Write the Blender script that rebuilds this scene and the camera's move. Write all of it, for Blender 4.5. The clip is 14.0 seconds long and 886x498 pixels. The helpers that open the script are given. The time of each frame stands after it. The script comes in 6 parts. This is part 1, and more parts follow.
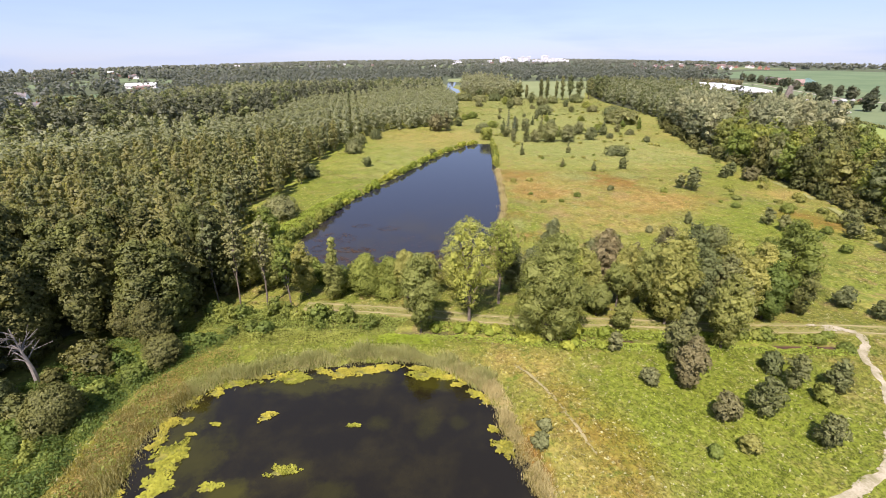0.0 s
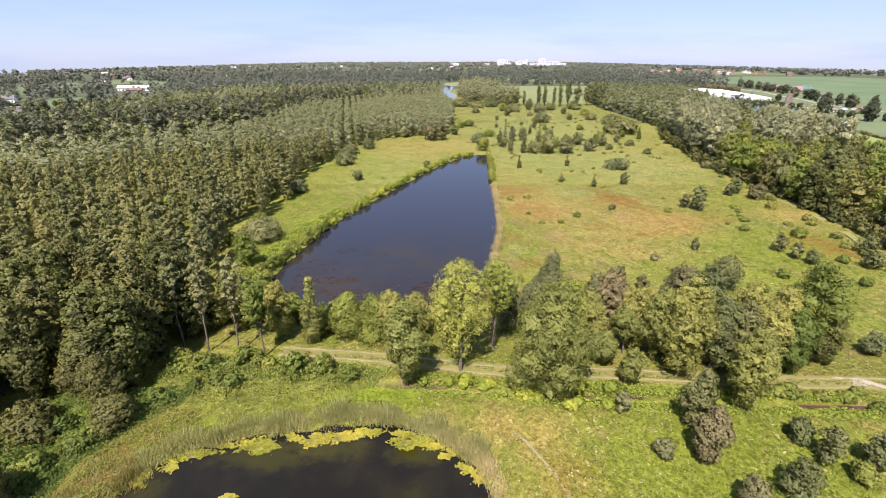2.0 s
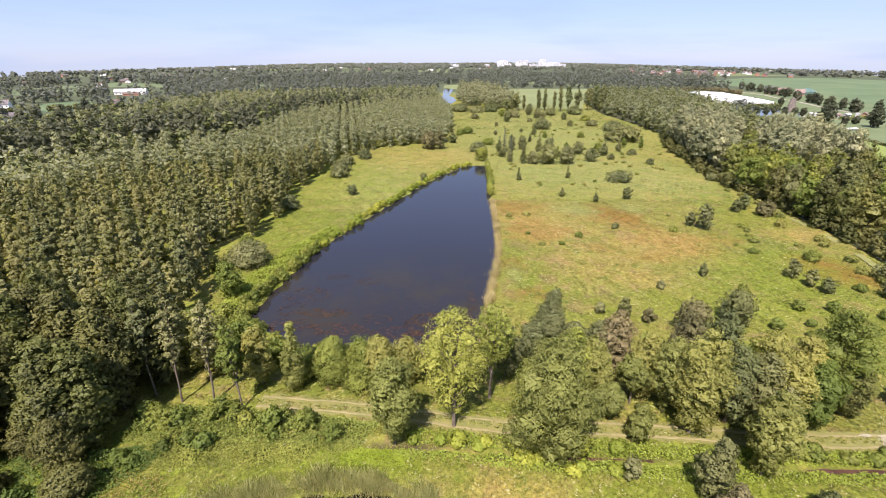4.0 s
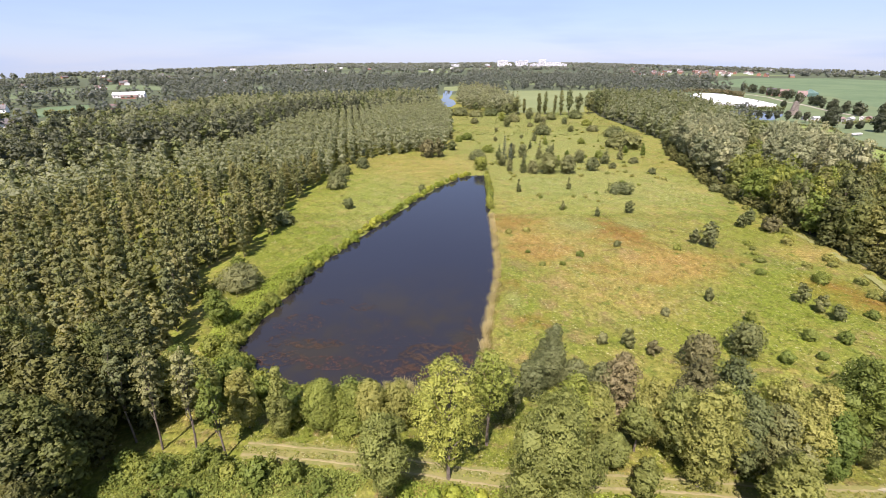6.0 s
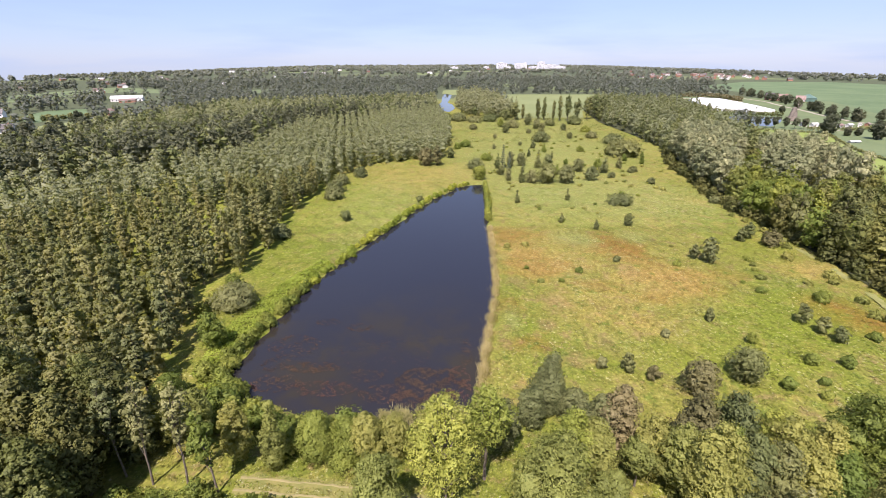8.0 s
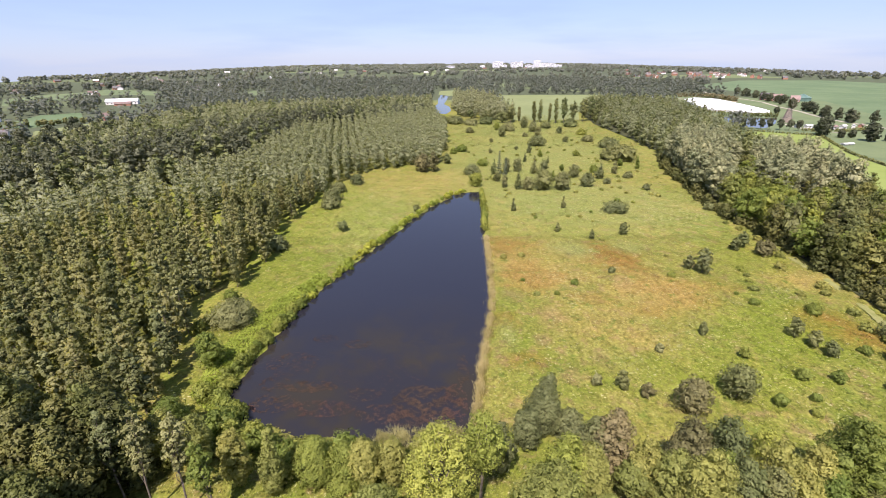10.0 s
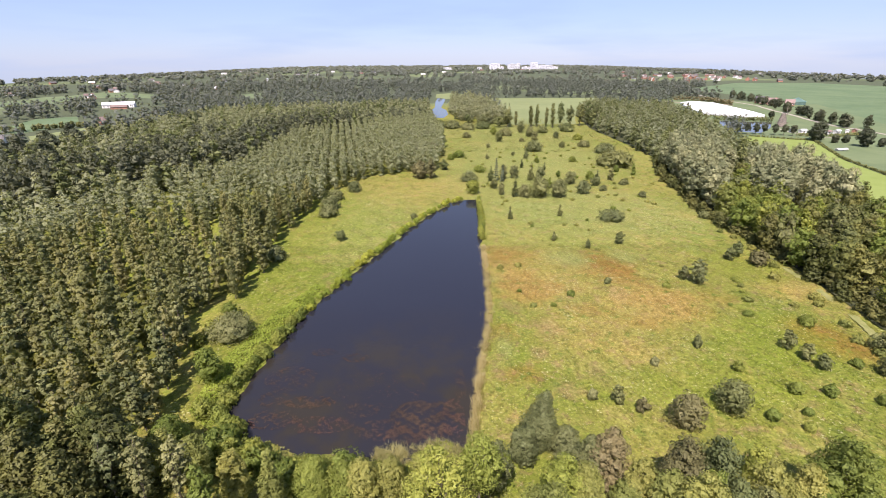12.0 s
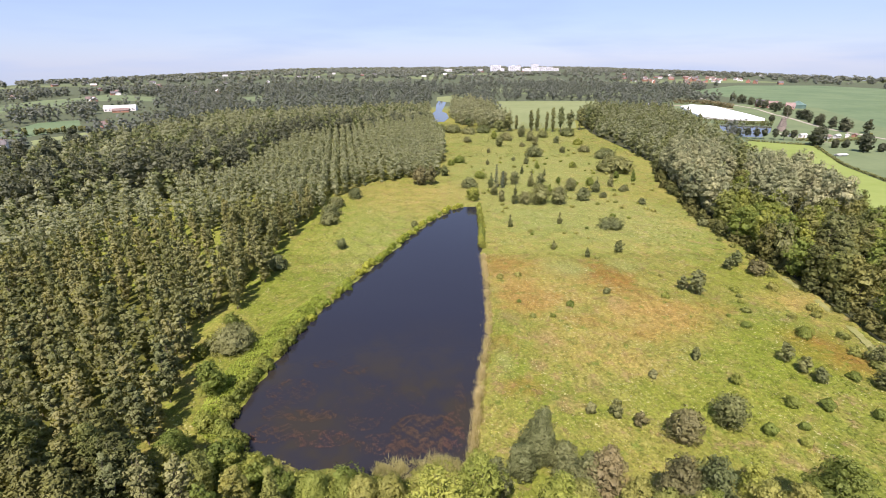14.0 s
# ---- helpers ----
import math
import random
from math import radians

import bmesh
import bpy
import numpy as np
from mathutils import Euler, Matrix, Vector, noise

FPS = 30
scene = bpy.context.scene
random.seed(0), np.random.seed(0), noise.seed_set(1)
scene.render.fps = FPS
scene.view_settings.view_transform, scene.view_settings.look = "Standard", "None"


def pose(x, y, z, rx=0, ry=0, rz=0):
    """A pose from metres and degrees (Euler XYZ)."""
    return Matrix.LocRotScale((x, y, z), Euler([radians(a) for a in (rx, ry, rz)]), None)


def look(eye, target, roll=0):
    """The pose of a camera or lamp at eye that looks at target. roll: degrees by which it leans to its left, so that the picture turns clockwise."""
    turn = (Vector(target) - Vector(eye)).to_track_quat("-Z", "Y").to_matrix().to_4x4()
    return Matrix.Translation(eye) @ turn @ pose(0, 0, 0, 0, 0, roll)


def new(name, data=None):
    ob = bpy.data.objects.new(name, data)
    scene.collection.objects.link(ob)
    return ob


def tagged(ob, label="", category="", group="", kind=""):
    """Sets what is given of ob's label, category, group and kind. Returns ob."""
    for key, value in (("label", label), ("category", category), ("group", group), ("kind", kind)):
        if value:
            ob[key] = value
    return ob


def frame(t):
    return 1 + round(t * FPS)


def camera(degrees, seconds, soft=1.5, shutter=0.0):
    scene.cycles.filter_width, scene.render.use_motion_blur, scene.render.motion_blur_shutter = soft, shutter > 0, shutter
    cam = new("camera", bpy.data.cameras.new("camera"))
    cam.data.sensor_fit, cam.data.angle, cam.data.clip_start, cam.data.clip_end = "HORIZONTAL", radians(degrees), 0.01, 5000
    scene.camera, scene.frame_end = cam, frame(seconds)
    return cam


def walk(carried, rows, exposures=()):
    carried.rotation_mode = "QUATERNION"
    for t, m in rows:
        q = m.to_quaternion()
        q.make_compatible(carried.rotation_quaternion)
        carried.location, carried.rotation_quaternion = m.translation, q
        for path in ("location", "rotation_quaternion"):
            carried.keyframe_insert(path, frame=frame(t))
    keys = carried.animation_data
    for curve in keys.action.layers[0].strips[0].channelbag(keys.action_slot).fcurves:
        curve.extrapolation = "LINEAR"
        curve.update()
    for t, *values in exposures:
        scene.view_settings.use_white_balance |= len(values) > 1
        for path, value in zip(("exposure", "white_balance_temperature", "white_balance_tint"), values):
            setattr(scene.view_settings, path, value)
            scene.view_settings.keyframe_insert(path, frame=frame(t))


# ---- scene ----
cam = camera(89.0, 14.0, 0.3)
PATH = [
    (0, (1.918, 1.473, 34.26), (1.88, 3.313, 33.478), -0.4),
    (0.5, (2.052, 3.515, 34.671), (2.018, 5.356, 33.892), -0.2),
    (1, (2.256, 5.515, 35.241), (2.223, 7.358, 34.465), -0.1),
    (1.5, (2.508, 7.341, 35.91), (2.479, 9.183, 35.133), -0.1),
    (2, (2.788, 9.168, 36.632), (2.764, 11.012, 35.857), -0.0),
    (2.5, (3.025, 10.825, 37.301), (3.001, 12.669, 36.527), -0.1),
    (3, (3.26, 12.488, 37.935), (3.237, 14.334, 37.165), -0.0),
    (5.5, (4.276, 19.021, 42.221), (4.248, 20.863, 41.442), -0.2),
    (6, (4.438, 19.995, 42.866), (4.41, 21.838, 42.091), -0.2),
    (6.5, (4.568, 20.746, 43.58), (4.54, 22.59, 42.804), -0.2),
    (7, (4.652, 21.358, 44.335), (4.624, 23.202, 43.561), -0.2),
    (7.5, (4.662, 21.845, 45.021), (4.635, 23.689, 44.248), -0.2),
    (8, (4.654, 22.241, 45.623), (4.631, 24.087, 44.854), -0.1),
    (10.5, (4.939, 22.964, 49.724), (4.93, 24.808, 48.949), -0.4),
    (11, (4.933, 23.02, 50.294), (4.93, 24.865, 49.522), -0.3),
    (11.5, (4.909, 23.087, 50.922), (4.908, 24.932, 50.151), -0.3),
    (12, (4.91, 23.172, 51.628), (4.91, 25.018, 50.858), -0.3),
    (12.5, (4.921, 23.208, 52.34), (4.92, 25.053, 51.57), -0.3),
    (13, (4.938, 23.227, 53.007), (4.937, 25.073, 52.238), -0.3),
    (13.5, (4.988, 23.281, 53.583), (4.987, 25.127, 52.815), -0.3),
    (14, (5.052, 23.341, 54.004), (5.049, 25.189, 53.239), -0.3),
]
walk(cam, [(t, look(eye, target, roll)) for t, eye, target, roll in PATH], [(0.0, 1.24, 6350, 28), (5.0, 1.22, 6350, 28), (14.0, 1.16, 6350, 28)])

# ---- light ----
SUN_AZ, SUN_EL = 197.0, 56.0
world = bpy.data.worlds.new("world")
scene.world = world
world.use_nodes = True
wn, wl = world.node_tree.nodes, world.node_tree.links
sky = wn.new("ShaderNodeTexSky")
sky.sky_type, sky.sun_disc = "NISHITA", False
sky.sun_elevation, sky.sun_rotation = radians(SUN_EL), radians(SUN_AZ)
sky.air_density, sky.dust_density, sky.ozone_density = 1.0, 0.2, 4.0
wcoord = wn.new("ShaderNodeTexCoord")
wmap = wn.new("ShaderNodeMapping")
wmap.inputs["Scale"].default_value = (1.2, 1.0, 9.0)
wmap.inputs["Rotation"].default_value = (0.0, radians(6), 0.0)
wl.new(wcoord.outputs["Generated"], wmap.inputs["Vector"])
wnoise = wn.new("ShaderNodeTexNoise")
wnoise.inputs["Scale"].default_value, wnoise.inputs["Detail"].default_value = 2.2, 5.0
wl.new(wmap.outputs["Vector"], wnoise.inputs["Vector"])
wramp = wn.new("ShaderNodeMapRange")
wramp.inputs["From Min"].default_value, wramp.inputs["From Max"].default_value = 0.47, 0.75
wramp.inputs["To Min"].default_value, wramp.inputs["To Max"].default_value = 0.66, 0.88
wl.new(wnoise.outputs["Fac"], wramp.inputs["Value"])
wmix = wn.new("ShaderNodeMix")
wmix.data_type = "RGBA"
wmix.inputs["B"].default_value = (2.8, 4.0, 5.6, 1)
wl.new(wramp.outputs["Result"], wmix.inputs["Factor"])
wl.new(sky.outputs["Color"], wmix.inputs["A"])
wn["Background"].inputs["Strength"].default_value = 0.070
wl.new(wmix.outputs["Result"], wn["Background"].inputs["Color"])

lamp = bpy.data.lights.new("sun", "SUN")
lamp.energy, lamp.angle, lamp.color = 5.0, radians(0.6), (1.0, 0.94, 0.84)
sun_way = Vector((math.sin(radians(SUN_AZ)) * math.cos(radians(SUN_EL)), math.cos(radians(SUN_AZ)) * math.cos(radians(SUN_EL)), math.sin(radians(SUN_EL))))
sun = new("sun", lamp)
sun.matrix_world = look(sun_way * 300, (0, 0, 0))

# ---- mesh helpers ----
RNG = np.random.default_rng(7)


def mesh_of(name, verts, faces, material, normals=None):
    """A mesh from arrays of corners and of equally sized faces; normals: one for each corner, where leaves shade like the crown they belong to."""
    verts, faces = np.asarray(verts, np.float32), np.asarray(faces, np.int32)
    me = bpy.data.meshes.new(name)
    k = faces.shape[1]
    me.vertices.add(len(verts))
    me.vertices.foreach_set("co", verts.ravel())
    me.loops.add(faces.size)
    me.loops.foreach_set("vertex_index", faces.ravel())
    me.polygons.add(len(faces))
    me.polygons.foreach_set("loop_start", np.arange(0, faces.size, k, dtype=np.int32))
    if k == 4:
        me.polygons.foreach_set("use_smooth", np.zeros(len(faces), bool))
    me.update(calc_edges=True)
    me.materials.append(material)
    if normals is not None:
        me.normals_split_custom_set_from_vertices(np.asarray(normals, np.float32).tolist())
    return me


def part(name, me, parent=None, label=""):
    ob = new(name, me)
    if parent is not None:
        ob.parent = parent
    return tagged(ob, label)


def joined(pieces):
    """Several (verts, faces) as one."""
    vs, fs, n = [], [], 0
    for v, f in pieces:
        vs.append(np.asarray(v, float))
        fs.append(np.asarray(f, int) + n)
        n += len(v)
    return np.concatenate(vs), np.concatenate(fs)


def box(x0, y0, z0, x1, y1, z1):
    v = [(x, y, z) for z in (z0, z1) for x, y in ((x0, y0), (x1, y0), (x1, y1), (x0, y1))]
    return v, [(3, 2, 1, 0), (4, 5, 6, 7), (0, 1, 5, 4), (1, 2, 6, 5), (2, 3, 7, 6), (3, 0, 4, 7)]


def gable(x0, y0, x1, y1, z, rise, over=0.4, thick=0.3):
    """Two roof slabs with the ridge along x."""
    ym, out = (y0 + y1) / 2, []
    for s in (-1, 1):
        e = ym + s * (abs(y1 - y0) / 2 + over)
        v = [(x0 - over, e, z - 0.2), (x1 + over, e, z - 0.2), (x1 + over, ym, z + rise), (x0 - over, ym, z + rise)]
        out.append((v + [(a, b, c + thick) for a, b, c in v], box(0, 0, 0, 1, 1, 1)[1]))
    return joined(out)


def tube(points, radii, sides=6):
    points, v, f = np.asarray(points, float), [], []
    ang = np.arange(sides) / sides * 2 * np.pi
    for n, (p, r) in enumerate(zip(points, radii)):
        way = points[min(n + 1, len(points) - 1)] - points[max(n - 1, 0)]
        way = way / (np.linalg.norm(way) + 1e-9)
        a = np.cross(way, (0.3, 1.0, 0.1))
        a /= np.linalg.norm(a) + 1e-9
        b = np.cross(way, a)
        v += list(p + r * (np.cos(ang)[:, None] * a + np.sin(ang)[:, None] * b))
        if n:
            o = (n - 1) * sides
            f += [(o + i, o + (i + 1) % sides, o + sides + (i + 1) % sides, o + sides + i) for i in range(sides)]
    return np.array(v), np.array(f)


def units(rng, n):
    v = rng.normal(size=(n, 3))
    return v / (np.linalg.norm(v, axis=1, keepdims=True) + 1e-9)


def sprigs(rng, centres, outward, size, tilt=0.6):
    """Like cards(), with one small triangle each."""
    v, f = cards(rng, centres, outward, size, tilt, 1.1)
    return v.reshape(-1, 4, 3)[:, :3].reshape(-1, 3), np.arange(3 * len(f)).reshape(-1, 3)


def cards(rng, centres, outward, size, tilt=0.9, slim=0.62):
    """A leaf spray at each centre: a small bent rhombus that faces roughly outward."""
    n = len(centres)
    nor = np.asarray(outward) + tilt * units(rng, n)
    nor /= np.linalg.norm(nor, axis=1, keepdims=True) + 1e-9
    t = np.cross(nor, units(rng, n))
    t /= np.linalg.norm(t, axis=1, keepdims=True) + 1e-9
    b = np.cross(nor, t)
    s = (size * rng.uniform(0.6, 1.35, n))[:, None]
    v = np.stack([centres + t * s, centres + b * s * slim + nor * s * 0.18, centres - t * s, centres - b * s * slim + nor * s * 0.18], 1).reshape(-1, 3)
    return v, np.arange(4 * n).reshape(n, 4)


def cores(rng, mids, radii, flat=0.72):
    """The dense inside of each clump of a far tree: eight large loose sprays round its middle. Also gives the way that each corner faces."""
    n = len(mids)
    octa = np.array([(1, 0, 0), (0, 1, 0), (-1, 0, 0), (0, -1, 0), (0, 0, 1), (0, 0, -1)], float)
    tri = octa[[(0, 1, 4), (1, 2, 4), (2, 3, 4), (3, 0, 4), (1, 0, 5), (2, 1, 5), (3, 2, 5), (0, 3, 5)]]
    a = rng.uniform(0, 6.3, n)[:, None, None]
    x, y = np.cos(a) * tri[None, ..., 0] - np.sin(a) * tri[None, ..., 1], np.sin(a) * tri[None, ..., 0] + np.cos(a) * tri[None, ..., 1]
    v = np.stack([x, y, np.broadcast_to(tri[None, ..., 2] * 0.85, x.shape)], -1)
    mid = v.mean(2, keepdims=True)
    v = (v + 0.25 * mid + rng.normal(0, 0.16, v.shape)) * rng.uniform(0.8, 1.1, (n, 8, 1, 1)) * np.asarray(radii)[:, None, None, None] * (1, 1, flat) + mids[:, None, None]
    face = mid / np.linalg.norm(mid, axis=3, keepdims=True) + 0.3 * rng.normal(size=(n, 8, 1, 3)) + (0, 0, 0.2)
    face = np.broadcast_to(face, v.shape).reshape(-1, 3)
    return v.reshape(-1, 3), np.arange(24 * n).reshape(-1, 3), face / np.linalg.norm(face, axis=1, keepdims=True)


PROFILES = {
    "round": lambda u: np.sin(np.pi * np.clip(u, 0.02, 0.98) ** 0.8) ** 0.55,
    "mound": lambda u: np.sqrt(np.clip(1 - u**2, 0, 1)),
    "ash": lambda u: np.sin(np.pi * np.clip(u, 0.02, 0.99) ** 1.25) ** 0.7,
    "cone": lambda u: np.minimum(1, 0.35 + u * 4) * np.clip(1 - u, 0.02, 1) ** 0.75,
    "plume": lambda u: np.sin(np.pi * (0.12 + 0.86 * np.clip(u, 0, 1)) ** 0.85) ** 0.6,
    "column": lambda u: np.sin(np.pi * np.clip(u, 0.03, 0.97)) ** 0.35,
}


def outward(v, clump, tree):
    """The way out of the clump and of the tree at each corner."""
    a, b = v - clump, v - tree
    a /= np.linalg.norm(a, axis=1, keepdims=True) + 1e-6
    b /= np.linalg.norm(b, axis=1, keepdims=True) + 1e-6
    n = a + 0.6 * b + (0, 0, 0.15)
    return n / (np.linalg.norm(n, axis=1, keepdims=True) + 1e-6)


BALL_V, BALL_F = [], []


def ball():
    """An eight-sided lump with every face cut in four."""
    if not BALL_V:
        octa = [(1, 0, 0), (0, 1, 0), (-1, 0, 0), (0, -1, 0), (0, 0, 1), (0, 0, -1)]
        verts, cut = [np.array(v, float) for v in octa], {}
        def half(i, j):
            k = (min(i, j), max(i, j))
            if k not in cut:
                m = verts[i] + verts[j]
                verts.append(m / np.linalg.norm(m))
                cut[k] = len(verts) - 1
            return cut[k]
        for i, j, k in [(0, 1, 4), (1, 2, 4), (2, 3, 4), (3, 0, 4), (1, 0, 5), (2, 1, 5), (3, 2, 5), (0, 3, 5)]:
            a, b, c = half(i, j), half(j, k), half(k, i)
            BALL_F.extend([(i, a, c), (a, j, b), (c, b, k), (a, b, c)])
        BALL_V.extend(verts)
    return np.array(BALL_V), np.array(BALL_F)


def lumps(rng, mids, radii, flat=0.85):
    """The dense inside of each lobe of a crown: a rounded heap of large loose sprays. Also gives the way that each corner faces."""
    v, f = ball()
    tri = v[f]
    c = tri.mean(1, keepdims=True)
    n, k = len(mids), len(f)
    corner = c + (tri - c) * 1.2
    turn = rng.normal(0, 0.13, (n, k, 3, 3))
    out = (corner[None] + turn) * rng.uniform(0.84, 1.12, (n, k, 1, 1)) * np.asarray(radii)[:, None, None, None] * (1, 1, flat) + mids[:, None, None]
    face = c[None] / np.linalg.norm(c, axis=2, keepdims=True) + 0.4 * rng.normal(size=(n, k, 1, 3)) + (0, 0, 0.15)
    face = np.broadcast_to(face, out.shape).reshape(-1, 3)
    return out.reshape(-1, 3), np.arange(3 * n * k).reshape(-1, 3), face / np.linalg.norm(face, axis=1, keepdims=True)


def crown(rng, h, w, base, profile, blobs, per, size, airy=False):
    """The crown of a plant of height h and width w: uneven lobes fill its outline, each a dense lump under tufts
    of leaf sprays that stick out more or less. Also gives the lobes' middles. airy: small lobes with gaps between."""
    slim = h * (1 - base) / w
    n = int(np.clip(blobs * (0.4 if airy else 0.45) * (1.2 if slim > 1.9 else 1), 9, 44))
    u = (np.arange(n) + rng.uniform(0.1, 0.9, n)) / n
    u = u ** (0.85 if profile in ("ash", "round", "plume") else 1.15)
    wide = np.maximum(PROFILES[profile](u) * w / 2, 0.05 * w)
    lr = np.maximum(wide * (rng.uniform(0.24, 0.4, n) if airy else rng.uniform(0.36, 0.56, n) * min(1, math.sqrt(24 / n))), 0.055 * w)
    r = np.maximum(wide * rng.uniform(0.72, 1.0, n) - lr * 0.9, 0) * rng.uniform(0.2 if slim > 1.9 else 0.5, 1.0, n)
    a = np.arange(n) * 2.4 + rng.uniform(-0.7, 0.7, n)
    z = np.clip(base * h + u * h * (1 - base), base * h + lr * 0.5, h * rng.uniform(0.95, 1.02, n) - lr * 0.8)
    mid = np.stack([r * np.cos(a), r * np.sin(a), z], 1)
    each = 9
    want = max(30, int(blobs * per * (0.6 if airy else 1.0)) // each)
    pick = rng.choice(n, want * 3, p=lr**1.7 / (lr**1.7).sum())
    way = units(rng, len(pick))
    way[(way[:, 2] < -0.3) & (rng.uniform(size=len(way)) < 0.6), 2] *= -1
    tuft = mid[pick] + way * (1.0, 1.0, 0.9) * (lr[pick] * rng.normal(0.98, 0.13, len(pick)))[:, None]
    clear = np.ones(len(tuft), bool)
    for k in range(n):
        clear &= ~((np.linalg.norm((tuft - mid[k]) / (1, 1, 0.9), axis=1) < lr[k] * 0.8) & (pick != k))
    tuft, way, pick = tuft[clear][:want], way[clear][:want], pick[clear][:want]
    ball_r = np.clip(0.05 * w, 0.13, 0.5) * rng.uniform(0.6, 1.3, len(tuft))
    out = units(rng, len(tuft) * each) + 0.7 * np.repeat(way, each, 0)
    out /= np.linalg.norm(out, axis=1, keepdims=True) + 1e-9
    pts = np.repeat(tuft, each, 0) + out * (1.0, 1.0, 0.8) * np.repeat(ball_r, each)[:, None]
    pts[:, 2] = np.maximum(pts[:, 2], 0.06)
    heap, heap_f, core = lumps(rng, mid, lr * (0.4 if airy else 0.66))
    v, f = joined([sprigs(rng, pts, out + (0, 0, 0.25), size, 0.5), (heap, heap_f)])
    axis = np.array((0, 0, h * (base + 0.35 * (1 - base))))
    side = outward(tuft, mid[pick], axis)
    nor = np.repeat(1.0 * np.repeat(side, each, 0) + 0.65 * out + 0.35 * units(rng, len(pts)), 3, 0)
    nor = np.concatenate([nor, core])
    return v, f, nor / np.linalg.norm(nor, axis=1, keepdims=True), mid


def wood(rng, h, radius, mid, limbs, bow=0.25, top=0.82):
    """A tapered trunk with limbs that reach into the clumps."""
    n = 6
    side = np.cumsum(rng.normal(0, bow * h / 40, (n, 2)), 0)
    side -= side[0]
    pts = np.column_stack([side, np.linspace(-0.2, h * top, n)])
    pieces = [tube(pts, radius * np.linspace(1.15, 0.25, n), 7)]
    for c in mid[rng.permutation(len(mid))[:limbs]]:
        k = np.clip(c[2] * 0.6 / (h * top), 0.1, 0.85) * (n - 1)
        p = np.array([np.interp(k, range(n), pts[:, i]) for i in range(3)])
        q = (p + c) / 2 + rng.normal(0, 0.15, 3)
        pieces.append(tube([p, q, c], radius * np.array([0.45, 0.3, 0.12]), 5))
    return joined(pieces)


def inside(poly, x, y):
    poly, hit = np.asarray(poly, float), np.zeros(np.shape(x), bool)
    for (x0, y0), (x1, y1) in zip(poly, np.roll(poly, -1, 0)):
        cross = (y0 > y) != (y1 > y)
        hit ^= cross & (x < (x1 - x0) * (y - y0) / (y1 - y0 + 1e-12) + x0)
    return hit


def line_far(line, x, y, closed=False):
    """The distance of points from a broken line."""
    line = np.asarray(line, float)
    ends = np.roll(line, -1, 0) if closed else line[1:]
    best = np.full(np.shape(x), 1e9)
    for (x0, y0), (x1, y1) in zip(line, ends):
        k = np.clip(((x - x0) * (x1 - x0) + (y - y0) * (y1 - y0)) / ((x1 - x0) ** 2 + (y1 - y0) ** 2 + 1e-9), 0, 1)
        best = np.minimum(best, np.hypot(x - x0 - k * (x1 - x0), y - y0 - k * (y1 - y0)))
    return best


def along(line, step):
    """Points at even steps along a broken line, with the way there."""
    line, out = np.asarray(line, float), []
    for p, q in zip(line, line[1:]):
        far = np.linalg.norm(q - p)
        for k in np.arange(0, far, step):
            out.append((*(p + (q - p) * k / far), *((q - p) / far)))
    return out


# ---- the plan ----
POND_FAR = [(-28.6, 77.7), (-29.4, 83.3), (-28.2, 94.8), (-25.3, 109.9), (-21.2, 123.0), (-15.1, 139.8), (-7.0, 161.7), (-0.1, 178.7), (8.5, 194.2), (14.4, 199.3), (18.4, 198.6),
            (17.2, 175.3), (16.3, 154.1), (15.6, 130.5), (14.5, 113.2), (13.3, 104.1), (11.5, 94.5), (10.2, 86.6), (9.1, 78.7), (8.0, 72.2), (-1.9, 70.6), (-15.0, 71.8), (-24.8, 75.2)]
POND_NEAR = [(-26.8, 27.9), (-27.7, 32.7), (-28.1, 35.2), (-27.5, 37.5), (-26.8, 40.5), (-24.0, 42.9), (-19.4, 44.5), (-14.3, 45.6), (-9.1, 46.8), (-3.6, 46.8), (2.0, 44.7), (5.2, 41.8),
             (6.5, 39.1), (6.8, 36.0), (7.6, 33.2), (8.6, 30.7), (9.1, 28.4), (9.3, 16.6), (4.8, 5.2), (-11.2, 0.2), (-23.8, 6.7), (-26.4, 17.1)]
TRACK = [(-53.0, 62.8), (-20.0, 60.1), (-6.4, 58.6), (2.0, 57.6), (10.0, 56.3), (22.0, 55.8), (42.8, 54.6), (54.5, 54.5), (66.7, 53.3), (105.7, 50.7)]
SAND = [(54.4, 54.8), (56.1, 53.2), (54.9, 50.9), (52.4, 48.5), (51.9, 46.3), (50.3, 42.6), (47.2, 38.0), (43.6, 33.6), (40.3, 31.0), (36.4, 29.3), (28.0, 26.6), (15.5, 22.4)]
TRAIL = [(4.0, 50.8), (7.0, 48.7), (10.6, 44.8), (13.3, 40.1), (15.1, 34.7), (16.3, 30.8), (17.6, 27.0), (18.4, 23.0)]
EDGE_PATH = [(97.0, 146.0), (96.2, 131.6), (96.4, 122.1), (94.3, 109.0), (91.8, 100.4), (89.7, 94.8), (86.0, 86.0), (83.0, 76.0)]
DITCH = [(-4.6, 53.9), (9.1, 52.5), (20.0, 51.7), (29.4, 51.3), (40.6, 50.9), (51.1, 50.6)]
DITCH_EAST = [(58.1, 50.6), (79.8, 49.5), (105.7, 47.9)]
